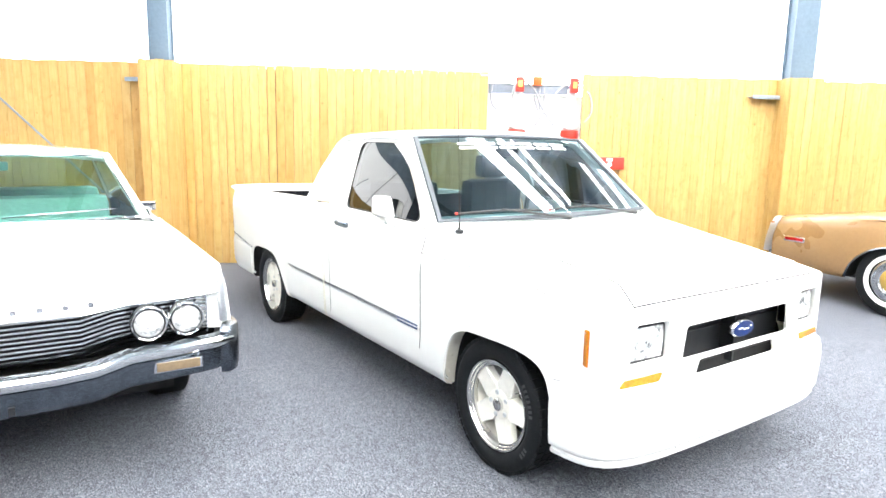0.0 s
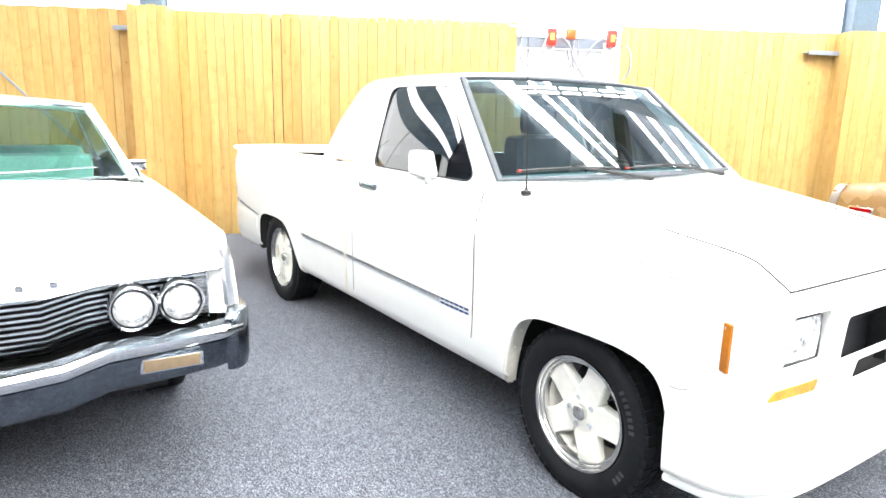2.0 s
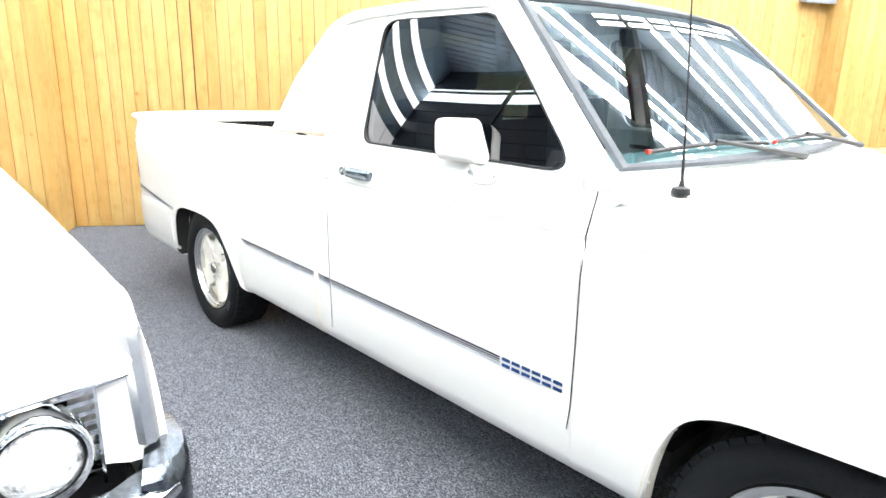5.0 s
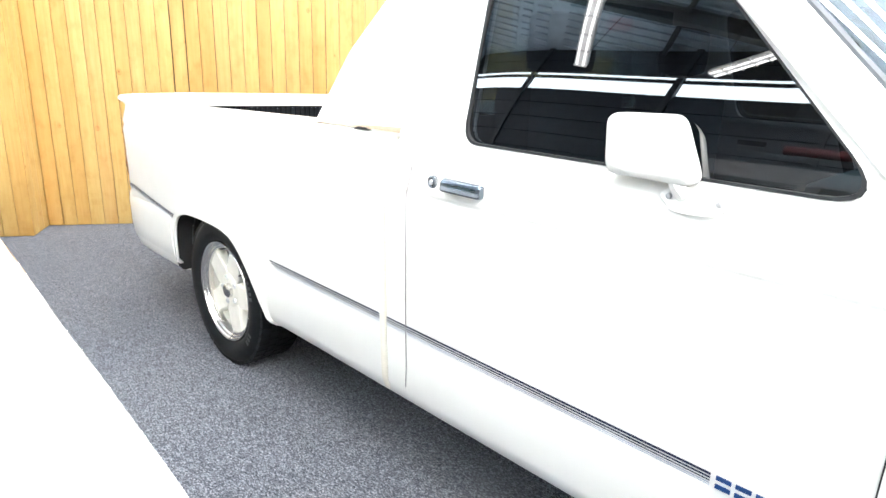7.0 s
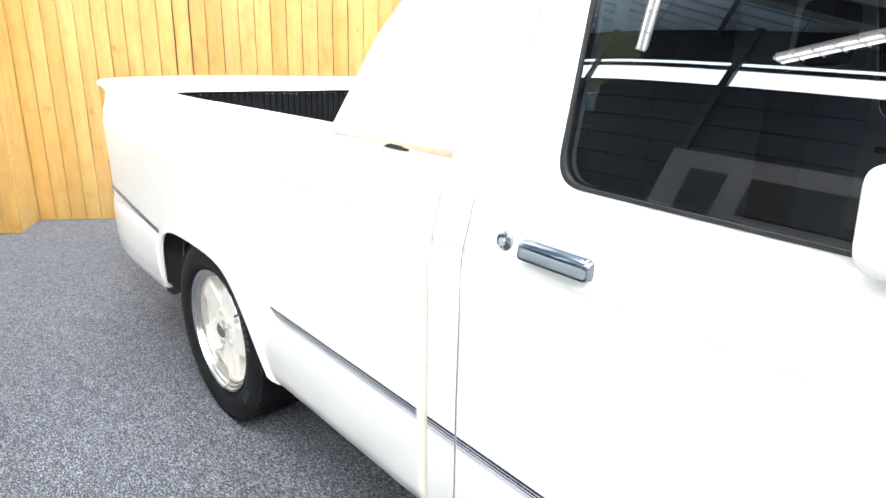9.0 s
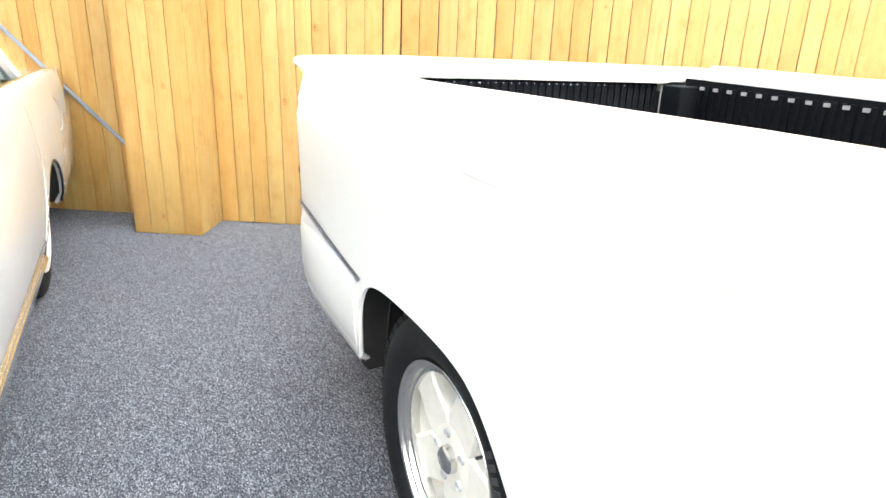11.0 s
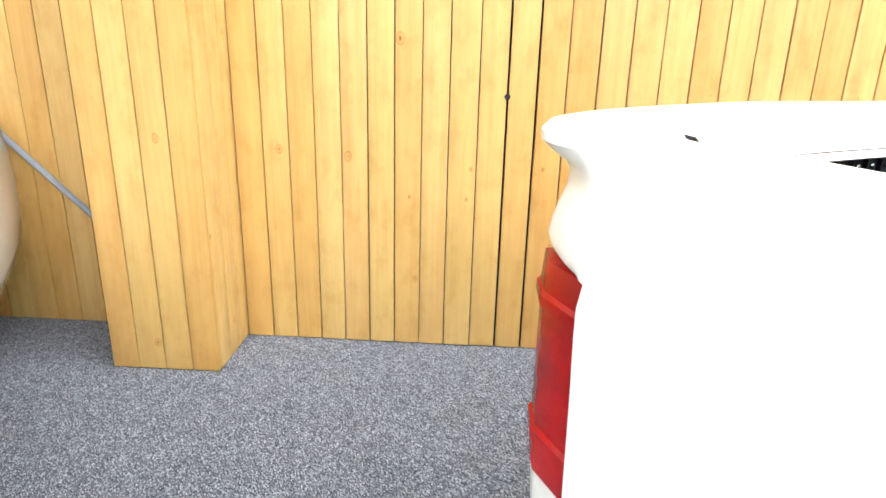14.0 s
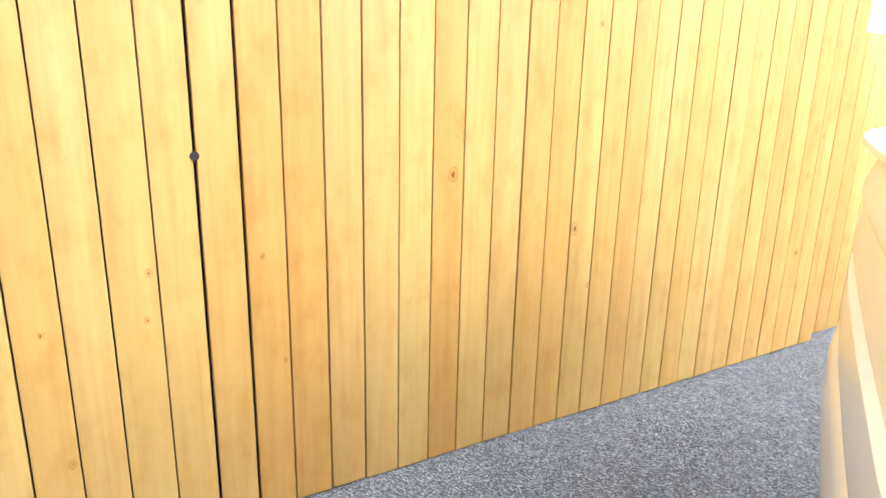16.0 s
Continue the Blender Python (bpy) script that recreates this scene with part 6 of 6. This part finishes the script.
for s in (-1, 1):
    for y in (1.0, 4.31):
        sedan_wheel(tan_car, s * 0.725, y, 0.318, 0.318, s, GOLD)
    mk = part("side_marker", box(s * 0.836 - 0.010, s * 0.836 + 0.010, 5.115, 5.335, 0.530, 0.584, 0.004), CHROME, tan_car, "red side marker in a bright frame")
    part("lens", box(s * 0.848 - 0.004, s * 0.848 + 0.004, 5.132, 5.318, 0.543, 0.571, 0.003), RED_LENS, mk)
    rows = []
    for z, y0, y1 in ((0.40, 5.497, 5.575), (0.50, 5.475, 5.560), (0.60, 5.452, 5.542), (0.68, 5.430, 5.525), (0.735, 5.412, 5.505), (0.752, 5.410, 5.49)):
        x = tan_x(z) * 0.98
        rows.append([(s * (x + 0.006), y0, z), (s * (x + 0.008), y0 + 0.012, z), (s * (x + 0.002), y1 - 0.015, z), (s * (x - 0.02), y1, z), (s * (x - 0.08), y1 + 0.004, z), (s * (x - 0.10), 5.46, z)])
    rows.append([(s * (abs(p[0]) - 0.05), p[1] if i < 3 else p[1] - 0.03, 0.758) for i, p in enumerate(rows[-1])])
    end = part("tail_end", add_grid(bmesh.new(), rows), BRUSHED, tan_car, "bright tail lamp surround")
    part("tail_lens", box(s * 0.806 - 0.018, s * 0.806 + 0.018, 5.462, 5.505, 0.61, 0.70, 0.006), DARK_AMBER, end, "narrow amber lens")
    part("moulding", tube([(s * 0.848, y, 0.31) for y in steps(1.50, 3.8, 6)], 0.012, 6), CHROME, tan_car)
    for cy, cz, r in TAN_ARCH:
        part("arch_moulding", tube([(s * (tan_x(cz + r * math.sin(a)) - 0.001), cy + r * math.cos(a), cz + r * math.sin(a)) for a in steps(0.23, math.pi - 0.23, 24)], 0.009, 6), DULL_CHROME, tan_car)
part("rear_bumper", add_grid(bmesh.new(), [[(x, y, z) for x, y in [(-0.78, 5.44), (-0.78, 5.53), (-0.72, 5.57), (0, 5.60), (0.72, 5.57), (0.78, 5.53), (0.78, 5.44)]] for z in (0.32, 0.335, 0.385, 0.40)]), DULL_CHROME, tan_car)

# ---- fittings at the fence ----
def wall_thing(name, u, d, z, label, category, group=""):
    return thing(name, WALL @ pose(u, -d, z), label, category, group)


backing = wall_thing("backing_panel", 3.885, -0.25, 0, "white enamelled equipment panel in the gap of the fence", "panel")
part("sheet", box(-0.60, 0.60, 0.0, 0.02, 0.3, 1.98), WHITE_METAL, backing)
part("channel", box(-0.52, 0.52, -0.05, -0.002, 1.985, 2.09, 0.004), STEEL_PALE, backing)
part("channel_lip", box(-0.52, 0.52, -0.06, -0.05, 2.08, 2.095), STEEL_PALE, backing)


def sprinkler_pipe(u):
    p = wall_thing("riser_pipe", u, -0.18, 0, "white vertical riser pipe with a red switch box and red valve", "pipe", "riser pipes")
    part("pipe", tube([(0, 0, 0.3), (0, 0, 2.05)], 0.055, 16), WHITE_METAL, p)
    part("collar", lathe([(0.055, -0.02), (0.085, -0.02), (0.085, 0.02), (0.055, 0.02)], 20, pose(0, 0, 1.62, 0, 90, 0)), WHITE_METAL, p)
    part("valve", lathe([(0.055, -0.05), (0.10, -0.045), (0.11, 0.0), (0.10, 0.045), (0.055, 0.05)], 20, pose(0, 0, 1.53, 0, 90, 0)), RED, p)
    sw = part("switch_box", box(-0.045, 0.045, -0.14, -0.06, 2.0, 2.165, 0.008), RED, p)
    part("label", box(-0.022, 0.022, -0.1425, -0.1405, 2.05, 2.12), simple("yellow_label", (0.8, 0.5, 0.1), 0.6), sw)
    for s in (-1, 1):
        part("clamp", tube([(s * 0.05, -0.02, 2.12), (s * 0.14, -0.02, 2.14)], 0.016, 8), GALV, p)
    return p


for u in (3.71, 4.34):
    sprinkler_pipe(u)
jb = wall_thing("junction_box", 3.92, -0.12, 2.125, "small orange square junction box with two cables", "junction box")
part("body", box(-0.05, 0.05, -0.03, 0.03, -0.05, 0.05, 0.006), ORANGE, jb)
for s in (-0.02, 0.03):
    part("cable", tube([(s, 0, -0.05), (s - 0.01, -0.01, -0.2), (s * 0.5 + 0.03, -0.01, -0.34), (s + 0.06, 0, -0.28), (s + 0.05, 0, -0.06)], 0.009, 6), CABLE, jb)


def cable(pts, label="grey flexible cable looped between the boxes"):
    v = [Vector(p) for p in pts]
    out = []
    for i in range(len(v) - 1):
        p0, p1, p2, p3 = v[max(0, i - 1)], v[i], v[i + 1], v[min(len(v) - 1, i + 2)]
        for k in range(6):
            t = k / 6
            out.append(0.5 * ((2 * p1) + (p2 - p0) * t + (2 * p0 - 5 * p1 + 4 * p2 - p3) * t * t + (3 * p1 - p0 - 3 * p2 + p3) * t ** 3))
    out.append(v[-1])
    ob = single("cable", tube(out, 0.011, 8), CABLE, label, "cable", "grey cables")
    ob.matrix_world = WALL
    return ob


cable([(3.400, 0.0, 2.170), (3.369, -0.02, 1.900), (3.462, -0.02, 1.790), (3.586, 0.0, 1.930), (3.669, 0.05, 2.110)])
cable([(3.772, 0.05, 2.110), (3.875, 0.0, 2.000), (3.968, 0.0, 1.800), (4.123, 0.02, 1.610)])
cable([(4.247, 0.05, 2.090), (4.123, 0.0, 2.000), (3.979, -0.01, 1.770), (3.855, 0.02, 1.570)])
cable([(4.371, 0.05, 2.090), (4.495, -0.03, 1.970), (4.516, -0.03, 1.770), (4.413, 0.0, 1.630)])
arm = wall_thing("wall_bracket", 3.30, 0.0, 2.16, "short pale bracket on the fence edge", "bracket")
part("bar", box(-0.05, 0.08, -0.04, 0.0, -0.01, 0.012, 0.003), WHITE_METAL, arm)
alarm = wall_thing("alarm_box", 4.737, 0.022, 1.147, "red steel box with white label and dial on fence", "alarm box")
body = part("body", box(-0.18, 0.18, -0.09, 0.0, 0, 0.135, 0.006), RED, alarm)
part("label", box(-0.03, 0.04, -0.0925, -0.0905, 0.09, 0.125), WHITE_METAL, alarm)
part("dial", lathe([(0.0001, 0.0), (0.026, 0.0), (0.028, 0.006)], 20, pose(0.01, -0.092, 0.055, 0, 0, 90), False), WHITE_METAL, alarm)
for u0, u1, z in ((-0.60, -0.40, 2.015), (6.35, 6.675, 1.995)):
    f = wall_thing("shelf_bracket", (u0 + u1) / 2, 0.022 if u0 > 0 else -0.028, z, "blue-grey steel channel bracket fixed to the fence", "bracket", "steel brackets")
    w = (u1 - u0) / 2
    part("web", box(-w, w, -0.10, 0.0, -0.004, 0.004), STEEL_PALE, f)
    part("flange", box(-w, w, -0.104, -0.0985, -0.022, 0.022, 0.002), STEEL_PALE, f)
rod = single("brace_rod", tube([(-2.9, 0.018, 2.72), (-0.41, 0.018, 0.268)], 0.011, 8), STEEL_PALE, "blue-grey steel brace rod slanting across the fence", "brace")
rod.matrix_world = WALL
